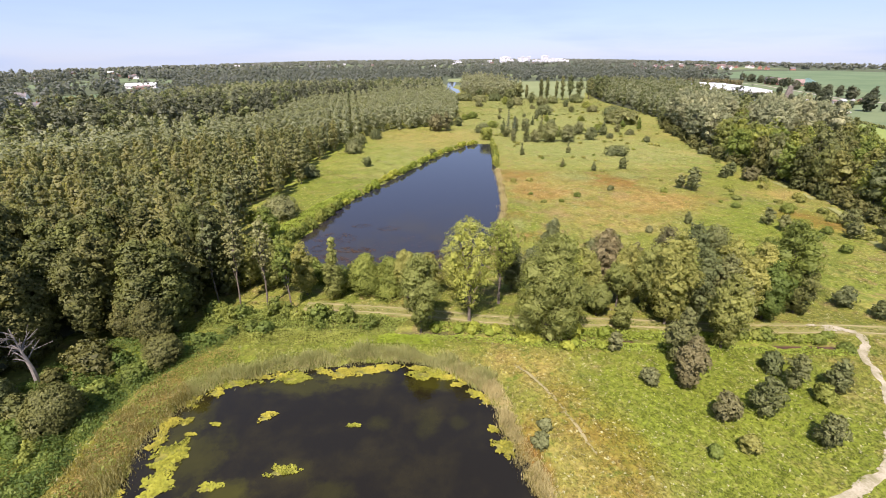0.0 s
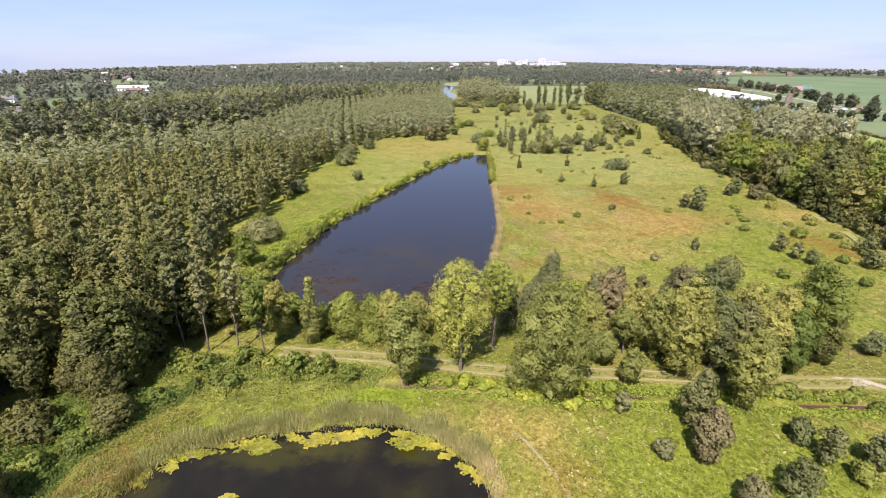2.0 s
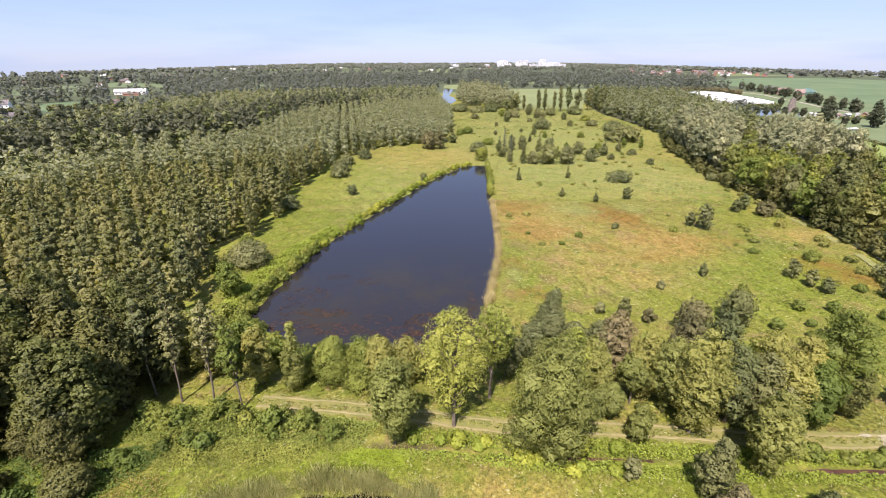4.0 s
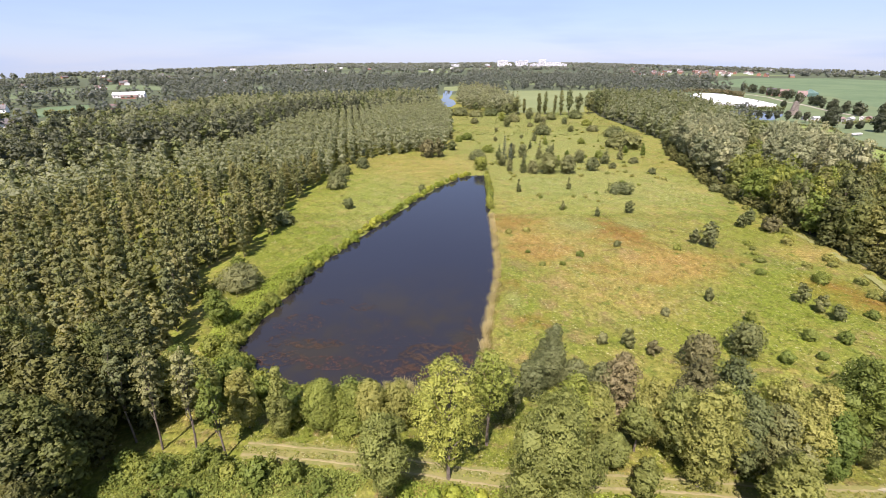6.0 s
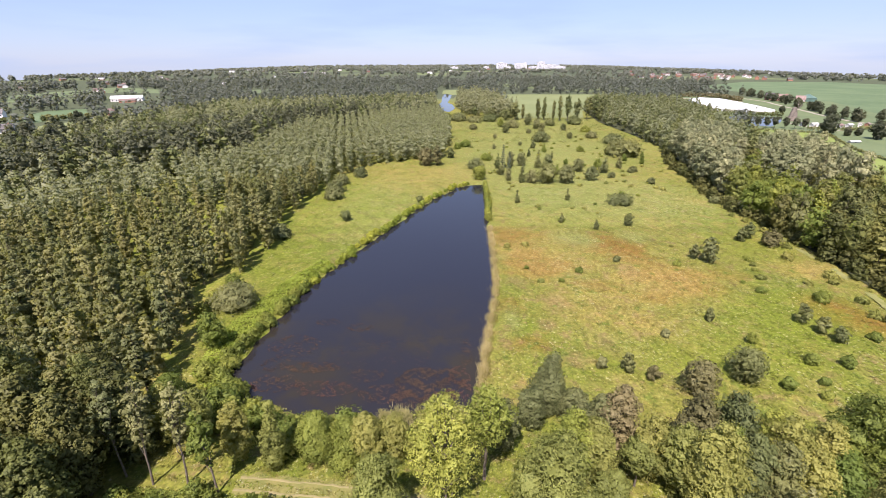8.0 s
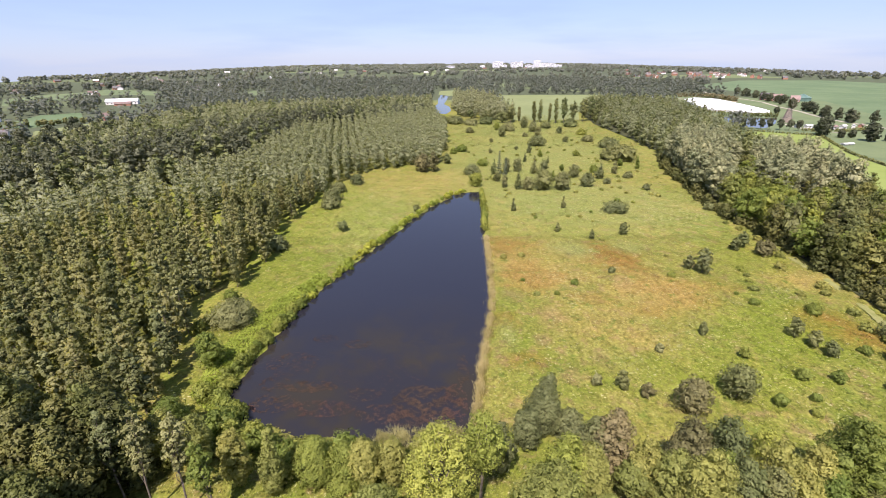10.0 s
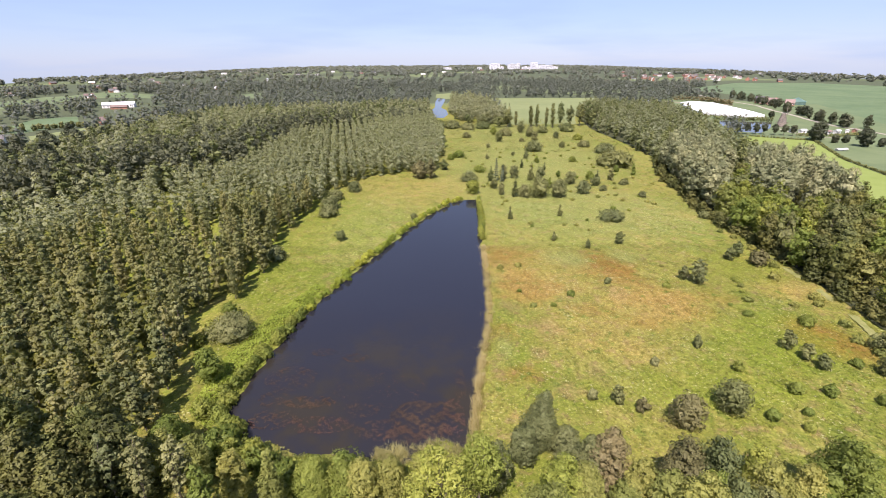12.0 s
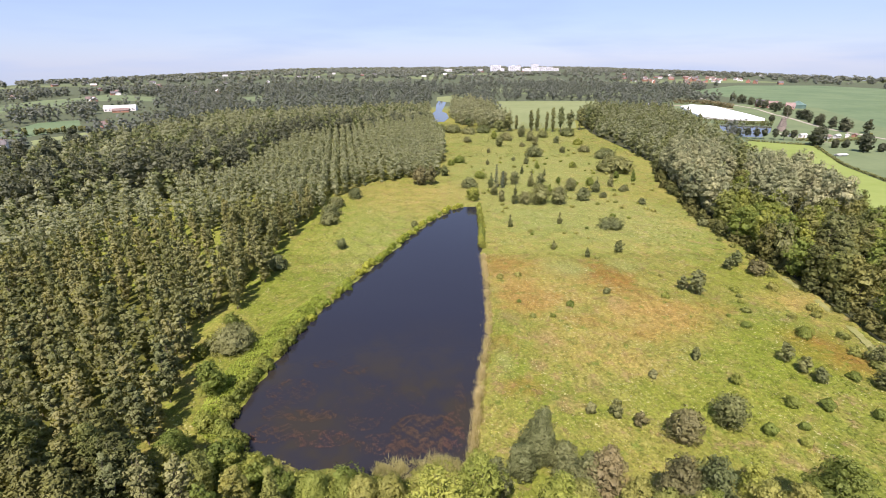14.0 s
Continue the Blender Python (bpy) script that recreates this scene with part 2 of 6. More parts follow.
PLANTATION = [(-38.1, 68.7), (-40.3, 96.7), (-51.0, 104.1), (-41.9, 114.3), (-41.7, 131.3), (-45.8, 146.4), (-43.5, 175.7), (-40.4, 212.8), (-33.6, 232.2), (-12.2, 243.9), (1.1, 243.6), (4.6, 273.2), (6.8, 338.9), (0.5, 425.1), (-8.3, 449.6), (-99.9, 351.1),
              (-93.9, 246.5), (-116.9, 201.8), (-122.8, 166.5), (-133.9, 154.7), (-172.6, 121.1), (-182.7, 58.5), (-108.0, 59.1), (-72.8, 73.1), (-52.2, 67.6)]
WOOD_NEAR = [(-33.2, 63.4), (-38.0, 70.5), (-52.1, 68.5), (-72.5, 74.0), (-116.2, 62.6), (-116.8, 15.8), (-61.7, 13.7), (-46.4, 33.0), (-47.5, 46.3), (-44.0, 53.0), (-35.0, 54.0)]
WOOD_LEFT = [(-93.9, 246.5), (-99.9, 351.1), (-8.3, 449.6), (-3.0, 462.0), (-13.0, 500.0), (-8.0, 560.0), (-42, 570), (-136, 527), (-214, 500), (-228, 384), (-230, 300), (-232, 240), (-240, 190), (-235.5, 158.0), (-172.6, 121.1), (-134.0, 155.7), (-122.9, 167.6), (-117.0, 202.8)]
PLANTATION_FLOOR = [(-45, 72), (-46, 94), (-58, 104), (-48, 118), (-47, 132), (-51, 147), (-49, 176), (-46, 212), (-39, 235), (-15, 248), (-3, 249), (0, 275), (2, 339), (-4, 424), (-12, 443), (-97, 348), (-90, 246), (-113, 202), (-119, 167), (-130, 153), (-160, 121), (-150, 74), (-110, 66), (-73, 79), (-54, 74)]
GLADES = [[(-52, 124), (-58, 160), (-60, 196), (-84, 220), (-122, 204), (-110, 152), (-88, 128)], [(-62, 96), (-66, 104), (-74, 103), (-72, 95)], [(-88, 112), (-92, 120), (-101, 120), (-98, 110)]]
DARK_BAND = [(-175.0, 185.0), (-152.0, 203.0), (-135.0, 231.0), (-112.0, 243.0), (-103.0, 262.0), (-105.0, 300.0), (-105.0, 347.0), (-70.0, 392.0)]
WOOD_RIGHT = [(94.0, 98.0), (97.0, 121.9), (98.5, 155.8), (101.0, 184.4), (110.0, 228.0), (121.5, 274.9), (126.0, 330.0), (125.0, 404.0), (140.0, 500.0), (184.0, 580.0), (249.0, 537.0), (218.0, 400.0), (179.0, 286.0), (164.0, 229.0), (155.0, 187.0), (142.0, 152.0), (138.0, 110.0), (118.0, 84.0), (98.0, 82.0)]
WOOD_RIVER = [(12.5, 462.0), (40.0, 425.0), (62.0, 410.0), (64.0, 450.0), (60.0, 560.0), (40.0, 640.0), (15.0, 610.0), (13.0, 520.0)]
FIELD_BACK = [(64.0, 428.0), (122.0, 430.0), (136.0, 485.0), (176.0, 560.0), (190.3, 585.1), (234.2, 724.0), (77.2, 729.1), (69.3, 635.0)]
FIELD_RIGHT = [(228, 357), (259.5, 336), (226.5, 272), (216, 234), (212, 150), (150, 120), (150, 160), (162, 190), (172, 232), (188, 288), (205, 330)]
FIELD_EAST = [(469, 930), (695, 1155), (868, 1137), (902, 989), (383, 418), (465, 598), (464, 702)]
FIELD_WEST = [(-370, 413), (-399, 487), (-375, 510), (-342, 468), (-329, 429), (-329, 381), (-355, 397)]
FIELD_WEST_FAR = [(-629, 699), (-645, 794), (-626, 829), (-636, 948), (-492, 847), (-440, 758), (-526, 786), (-546, 743), (-528, 693), (-534, 643), (-533, 592)]
FIELD_SMALL = [(-311, 750), (-339, 836), (-313, 877), (-270, 758)]
FIELD_STRIP = [(-310, 373), (-301, 424), (-290, 410), (-291, 372), (-292, 354)]
PASTURE = [(228, 357), (205, 330), (224, 400), (258, 560), (300, 690), (340, 700), (500, 600), (580, 420), (600, 200), (420, 60), (212, 60), (212, 150), (216, 234), (226.5, 272), (259.5, 336)]
WATER_Z = -0.35


def ground_z(x, y):
    x, y = np.asarray(x, float), np.asarray(y, float)
    z = np.zeros(np.broadcast(x, y).shape)
    near = (np.abs(x) < 170) & (y < 330) & (y > -40)
    bump = 0.10 * np.sin(x * 0.41 + 1.3 * np.sin(y * 0.23)) + 0.09 * np.sin(y * 0.53 + 1.1 * np.sin(x * 0.31)) + 0.06 * np.sin(x * 1.1 + y * 0.9)
    calm = np.clip((np.minimum(line_far(TRACK, x, y), line_far(SAND, x, y)) - 2.2) / 4, 0, 1)
    z = z + np.where(near, bump * calm, 0)
    for pond in (POND_FAR, POND_NEAR):
        d = line_far(pond, x, y, True) * np.where(inside(pond, x, y), -1, 1)
        d = d + 0.35 * np.sin(x * 0.9 + y * 0.7) + 0.25 * np.sin(x * 1.7 - y * 1.3)
        k = np.clip((1.6 - d) / 3.2, 0, 1)
        z = np.where(near, z * (1 - k) - 1.1 * k * k * (3 - 2 * k), z)
    for ditch in (DITCH, DITCH_EAST):
        d = line_far(ditch, x, y)
        z = z - np.where(near, 0.55 * np.exp(-((d / 1.0) ** 2)), 0)
    side = np.clip(np.abs(x) - 600, 0, None)
    return z - 400 * (side / 2800) ** 3 + 8 * np.clip((y - 1500) / 3000, 0, 1)


# ---- materials ----
def nodes_of(name):
    m = bpy.data.materials.new(name)
    m.use_nodes = True
    nt = m.node_tree
    return m, nt, nt.nodes["Principled BSDF"]


def node(nt, kind, **values):
    n = nt.nodes.new(kind)
    for key, value in values.items():
        n.inputs[key.replace("_", " ")].default_value = value
    return n


def mixed(nt, fac, a, b):
    """The colours a and b (values or sockets) mixed by fac."""
    m = nt.nodes.new("ShaderNodeMix")
    m.data_type = "RGBA"
    for key, value in (("Factor", fac), ("A", a), ("B", b)):
        if isinstance(value, bpy.types.NodeSocket):
            nt.links.new(value, m.inputs[key])
        else:
            m.inputs[key].default_value = value if key == "Factor" else (*value, 1)
    return m.outputs["Result"]


def ranged(nt, value, lo, hi, a=0.0, b=1.0):
    n = node(nt, "ShaderNodeMapRange", From_Min=lo, From_Max=hi, To_Min=a, To_Max=b)
    n.interpolation_type = "SMOOTHSTEP"
    nt.links.new(value, n.inputs["Value"])
    return n.outputs["Result"]


def noisy(nt, where, scale, detail=3.0, rough=0.55):
    n = node(nt, "ShaderNodeTexNoise", Scale=scale, Detail=detail, Roughness=rough)
    nt.links.new(where, n.inputs["Vector"])
    return n.outputs["Fac"]


def math_of(nt, how, a, b):
    n = nt.nodes.new("ShaderNodeMath")
    n.operation = how
    for k, v in enumerate((a, b)):
        if isinstance(v, bpy.types.NodeSocket):
            nt.links.new(v, n.inputs[k])
        else:
            n.inputs[k].default_value = v
    return n.outputs["Value"]


def leaf_material(name, dark, light, glow=0.45, warm=(1.25, 1.2, 0.55), grain=0.34):
    m, nt, bsdf = nodes_of(name)
    geo, info = nt.nodes.new("ShaderNodeNewGeometry"), nt.nodes.new("ShaderNodeObjectInfo")
    spot = noisy(nt, geo.outputs["Position"], 0.22, 3.0)
    fac = math_of(nt, "ADD", math_of(nt, "MULTIPLY", geo.outputs["Random Per Island"], grain), math_of(nt, "MULTIPLY", spot, 0.9))
    col = mixed(nt, ranged(nt, fac, 0.45 * grain + 0.04, 0.62 + grain), dark, light)
    hue = node(nt, "ShaderNodeHueSaturation", Saturation=1.0)
    nt.links.new(col, hue.inputs["Color"])
    nt.links.new(ranged(nt, info.outputs["Random"], 0, 1, 0.86, 1.14), hue.inputs["Value"])
    nt.links.new(ranged(nt, info.outputs["Random"], 0, 1, 0.515, 0.485), hue.inputs["Hue"])
    nt.links.new(hue.outputs["Color"], bsdf.inputs["Base Color"])
    bsdf.inputs["Roughness"].default_value = 0.55
    bsdf.inputs["Specular IOR Level"].default_value = 0.15
    tint = nt.nodes.new("ShaderNodeMix")
    tint.data_type, tint.blend_type = "RGBA", "MULTIPLY"
    tint.inputs["Factor"].default_value = 1.0
    tint.inputs["B"].default_value = (*warm, 1)
    nt.links.new(hue.outputs["Color"], tint.inputs["A"])
    trans = nt.nodes.new("ShaderNodeBsdfTranslucent")
    nt.links.new(tint.outputs["Result"], trans.inputs["Color"])
    mix = node(nt, "ShaderNodeMixShader", Fac=glow)
    nt.links.new(bsdf.outputs["BSDF"], mix.inputs[1])
    nt.links.new(trans.outputs["BSDF"], mix.inputs[2])
    nt.links.new(mix.outputs["Shader"], nt.nodes["Material Output"].inputs["Surface"])
    return m


LEAF = {
    "olive": leaf_material("leaves_olive", (0.144, 0.157, 0.04), (0.325, 0.336, 0.094)),
    "bright": leaf_material("leaves_bright", (0.125, 0.158, 0.025), (0.335, 0.372, 0.080), 0.4),
    "green": leaf_material("leaves_green", (0.0847, 0.113, 0.0203), (0.271, 0.311, 0.0678)),
    # Deep green, lowered further so the colour holds the wood's shade and lens vignette.
    "shade": leaf_material("leaves_deep_green_shaded", (0.0362, 0.0407, 0.0119), (0.138, 0.144, 0.0418), 0.22),
    "thick": leaf_material("leaves_thick_wood", (0.058, 0.066, 0.018), (0.195, 0.205, 0.058), 0.32),
    "dark": leaf_material("leaves_dark", (0.060, 0.071, 0.025), (0.178, 0.196, 0.070), 0.28),
    "grey": leaf_material("leaves_grey_green", (0.0735, 0.0847, 0.0305), (0.215, 0.226, 0.0927), 0.3),
    "plum": leaf_material("leaves_dull_plum", (0.0791, 0.0723, 0.0305), (0.209, 0.188, 0.0814), 0.25, (1.1, 1.0, 0.8)),
    "copper": leaf_material("leaves_copper", (0.07, 0.035, 0.025), (0.17, 0.09, 0.065), 0.25, (1.1, 1.0, 0.8)),
    "willow": leaf_material("leaves_willow", (0.13, 0.142, 0.07), (0.31, 0.322, 0.168), 0.3, (1.1, 1.1, 0.8)),
    "plantation": leaf_material("leaves_plantation", (0.125, 0.134, 0.05), (0.28, 0.286, 0.12), 0.55, grain=0.18),
    # Greyer, bluer copy of the plantation leaf: haze painted in for the far rows.
    "poplar": leaf_material("leaves_plantation_hazed", (0.130, 0.138, 0.075), (0.335, 0.345, 0.190), 0.5, grain=0.18),
    "herb": leaf_material("leaves_herb", (0.158, 0.198, 0.0226), (0.35, 0.39, 0.0621), 0.4),
    "spruce": leaf_material("needles", (0.0452, 0.0588, 0.0339), (0.124, 0.141, 0.0735), 0.2),
    "deep": leaf_material("leaves_deep_shade_green", (0.040, 0.048, 0.029), (0.102, 0.115, 0.066), 0.35, grain=0.18),
    "mature": leaf_material("leaves_mature_wood", (0.112, 0.124, 0.068), (0.275, 0.29, 0.16), 0.42, grain=0.18),
    # Distance haze is mixed into this leaf colour, greyer and bluer than foliage.
    "far": leaf_material("leaves_far_wood_hazed", (0.09, 0.104, 0.09), (0.18, 0.195, 0.162), 0.42, grain=0.18),
    "nettle": leaf_material("leaves_nettle", (0.05, 0.078, 0.015), (0.158, 0.207, 0.043), 0.4),
    "marsh": leaf_material("marsh_leaves", (0.20, 0.25, 0.02), (0.36, 0.41, 0.045), 0.4),
    "reed": leaf_material("reed_blades", (0.24, 0.22, 0.08), (0.48, 0.43, 0.20), 0.4, (1.1, 1.05, 0.8)),
    "reed_green": leaf_material("reed_blades_green", (0.147, 0.169, 0.0542), (0.316, 0.339, 0.136), 0.4),
    "rust": leaf_material("rusty_stalks", (0.15, 0.122, 0.028), (0.3, 0.25, 0.072), 0.35, (1.1, 0.95, 0.6)),
    "weed": leaf_material("drowned_weed", (0.028, 0.016, 0.01), (0.078, 0.043, 0.025), 0.05, (1.0, 0.9, 0.7)),
    "algae": leaf_material("floating_algae", (0.075, 0.08, 0.010), (0.28, 0.265, 0.03), 0.1, (1.0, 1.0, 0.6)),
}


def plain_material(name, a, b, scale=1.0, rough=0.8, bump=0.2, spec=0.3, spread=0.0):
    """Two tones in patches and grain, with fine relief; spread: how much single pieces differ."""
    m, nt, bsdf = nodes_of(name)
    coord = nt.nodes.new("ShaderNodeTexCoord")
    big, fine = noisy(nt, coord.outputs["Object"], scale, 4.0), noisy(nt, coord.outputs["Object"], scale * 9, 3.0)
    fac = math_of(nt, "ADD", math_of(nt, "MULTIPLY", big, 0.65), math_of(nt, "MULTIPLY", fine, 0.35))
    col = mixed(nt, ranged(nt, fac, 0.32, 0.68), a, b)
    if spread:
        info = nt.nodes.new("ShaderNodeObjectInfo")
        hue = node(nt, "ShaderNodeHueSaturation")
        nt.links.new(col, hue.inputs["Color"])
        nt.links.new(ranged(nt, info.outputs["Random"], 0, 1, 1 - spread, 1 + spread), hue.inputs["Value"])
        col = hue.outputs["Color"]
    nt.links.new(col, bsdf.inputs["Base Color"])
    bsdf.inputs["Roughness"].default_value = rough
    bsdf.inputs["Specular IOR Level"].default_value = spec
    if bump:
        bn = node(nt, "ShaderNodeBump", Strength=bump, Distance=0.05)
        nt.links.new(fine, bn.inputs["Height"])
        nt.links.new(bn.outputs["Normal"], bsdf.inputs["Normal"])
    return m


BARK = plain_material("bark", (0.07, 0.057, 0.04), (0.17, 0.14, 0.105), 2.0, 0.9, 0.5)
BARK_PALE = plain_material("bark_pale_dead", (0.11, 0.10, 0.085), (0.24, 0.215, 0.185), 2.0, 0.9, 0.4)
SAND_MAT = plain_material("sand", (0.15, 0.14, 0.07), (0.30, 0.27, 0.19), 0.6, 0.95, 0.4)
RUT_MAT = plain_material("rut_earth", (0.145, 0.135, 0.05), (0.225, 0.19, 0.09), 0.35, 0.95, 0.4)
WHITE = plain_material("white_paint", (0.70, 0.70, 0.68), (0.82, 0.82, 0.80), 0.05, 0.6, 0.05)
PLASTER = plain_material("pale_plaster", (0.55, 0.53, 0.50), (0.72, 0.70, 0.67), 0.05, 0.8, 0.05)
BRICK = plain_material("brick_wall", (0.22, 0.11, 0.075), (0.34, 0.18, 0.12), 0.5, 0.9, 0.2)
TILE_RED = plain_material("red_roof_tiles", (0.13, 0.092, 0.080), (0.20, 0.145, 0.125), 0.4, 0.8, 0.2, 0.3, 0.2)
TILE_DARK = plain_material("dark_roof_tiles", (0.06, 0.055, 0.055), (0.13, 0.12, 0.115), 0.4, 0.7, 0.2, 0.3, 0.2)
THATCH = plain_material("thatch", (0.10, 0.085, 0.07), (0.20, 0.17, 0.14), 0.8, 0.95, 0.5)
TIMBER = plain_material("weathered_timber", (0.12, 0.10, 0.08), (0.26, 0.22, 0.18), 1.5, 0.9, 0.3)
DARK_GLASS = plain_material("dark_window_glass", (0.02, 0.025, 0.03), (0.05, 0.06, 0.07), 0.3, 0.1, 0.0, 0.6)
FLEECE = plain_material("white_crop_sheeting", (0.66, 0.68, 0.70), (0.82, 0.83, 0.84), 0.03, 0.5, 0.1)
SHED_WALL = plain_material("faded_shed_paint", (0.38, 0.37, 0.35), (0.52, 0.51, 0.49), 0.5, 0.8, 0.05)
TOWER_WALL = plain_material("pale_concrete", (0.56, 0.57, 0.59), (0.68, 0.69, 0.71), 0.05, 0.8, 0.05)
GREEN_SHEET = plain_material("green_sheet_metal", (0.06, 0.11, 0.09), (0.10, 0.16, 0.13), 0.2, 0.5, 0.05)


def patch(nt, where, wobble, cx, cy, rx, ry, soft=0.35):
    """1 inside an uneven oval of the ground, 0 outside."""
    sub = nt.nodes.new("ShaderNodeVectorMath")
    sub.operation = "SUBTRACT"
    sub.inputs[1].default_value = (cx, cy, 0)
    nt.links.new(where, sub.inputs[0])
    div = nt.nodes.new("ShaderNodeVectorMath")
    div.operation = "MULTIPLY"
    div.inputs[1].default_value = (1 / rx, 1 / ry, 0)
    nt.links.new(sub.outputs["Vector"], div.inputs[0])
    size = nt.nodes.new("ShaderNodeVectorMath")
    size.operation = "LENGTH"
    nt.links.new(div.outputs["Vector"], size.inputs[0])
    return ranged(nt, math_of(nt, "ADD", size.outputs["Value"], wobble), 1.0 + soft, 1.0 - soft)


def meadow_colour(nt):
    """The meadow's plants by where they grow: fresh green, straw, rusty sorrel, pale blossom."""
    geo = nt.nodes.new("ShaderNodeNewGeometry")
    where = geo.outputs["Position"]
    big, mid, fine = noisy(nt, where, 0.035, 3.0), noisy(nt, where, 0.16, 5.0, 0.7), noisy(nt, where, 1.6, 5.0, 0.75)
    col = mixed(nt, ranged(nt, big, 0.35, 0.65), (0.112, 0.138, 0.016), (0.165, 0.160, 0.031))
    col = mixed(nt, ranged(nt, mid, 0.45, 0.75), col, (0.195, 0.175, 0.045))
    blot = noisy(nt, where, 0.3, 4.0, 0.7)
    col = mixed(nt, ranged(nt, blot, 0.52, 0.66, 0, 0.7), col, PINK)
    col = mixed(nt, ranged(nt, noisy(nt, where, 0.11, 6.0, 0.75), 0.53, 0.66, 0, 0.5), col, STRAW)
    col = mixed(nt, ranged(nt, blot, 0.46, 0.33, 0, 0.8), col, (0.083, 0.112, 0.016))
    wob = math_of(nt, "ADD", math_of(nt, "MULTIPLY", mid, 2.4), math_of(nt, "MULTIPLY", fine, 1.0))
    wob = math_of(nt, "SUBTRACT", wob, 1.7)
    torn = ranged(nt, noisy(nt, where, 0.3, 9.0, 0.8), 0.36, 0.49, 0.0, 1.0)
    specks = ranged(nt, noisy(nt, where, 0.9, 6.0, 0.8), 0.52, 0.62)
    for cx, cy, rx, ry, tone, much in PATCHES:
        m = patch(nt, where, wob, cx, cy, rx, ry, 0.7)
        if tone is BLOSSOM:
            m = math_of(nt, "MULTIPLY", m, specks)
        elif tone in (RUSTY, PINK, STRAW):
            m = math_of(nt, "MULTIPLY", m, torn)
        col = mixed(nt, math_of(nt, "MULTIPLY", m, much), col, tone)
    warp = nt.nodes.new("ShaderNodeVectorMath")
    warp.operation = "ADD"
    swirl = node(nt, "ShaderNodeTexNoise", Scale=1.3, Detail=2.0)
    nt.links.new(where, swirl.inputs["Vector"])
    nt.links.new(where, warp.inputs[0])
    nt.links.new(swirl.outputs["Color"], warp.inputs[1])
    cell = node(nt, "ShaderNodeTexVoronoi", Scale=1.9)
    nt.links.new(warp.outputs["Vector"], cell.inputs["Vector"])
    kind = nt.nodes.new("ShaderNodeSeparateColor")
    nt.links.new(cell.outputs["Color"], kind.inputs["Color"])
    lift = nt.nodes.new("ShaderNodeHueSaturation")
    nt.links.new(col, lift.inputs["Color"])
    nt.links.new(math_of(nt, "MULTIPLY", ranged(nt, cell.outputs["Distance"], 0.1, 0.75, 1.14, 0.8), ranged(nt, kind.outputs["Red"], 0, 1, 0.9, 1.1)), lift.inputs["Value"])
    col = lift.outputs["Color"]
    bloom = math_of(nt, "MULTIPLY", ranged(nt, kind.outputs["Green"], 0.84, 0.87), ranged(nt, cell.outputs["Distance"], 0.36, 0.22))
    bloom = math_of(nt, "MULTIPLY", bloom, ranged(nt, noisy(nt, where, 0.09, 4.0), 0.44, 0.6, 0.15, 0.9))
    col = mixed(nt, bloom, col, (0.31, 0.305, 0.15))
    col = mixed(nt, ranged(nt, fine, 0.52, 0.70, 0, 0.5), col, (0.235, 0.218, 0.075))
    col = mixed(nt, ranged(nt, fine, 0.5, 0.36, 0, 0.5), col, (0.066, 0.085, 0.010))
    return col, fine, where


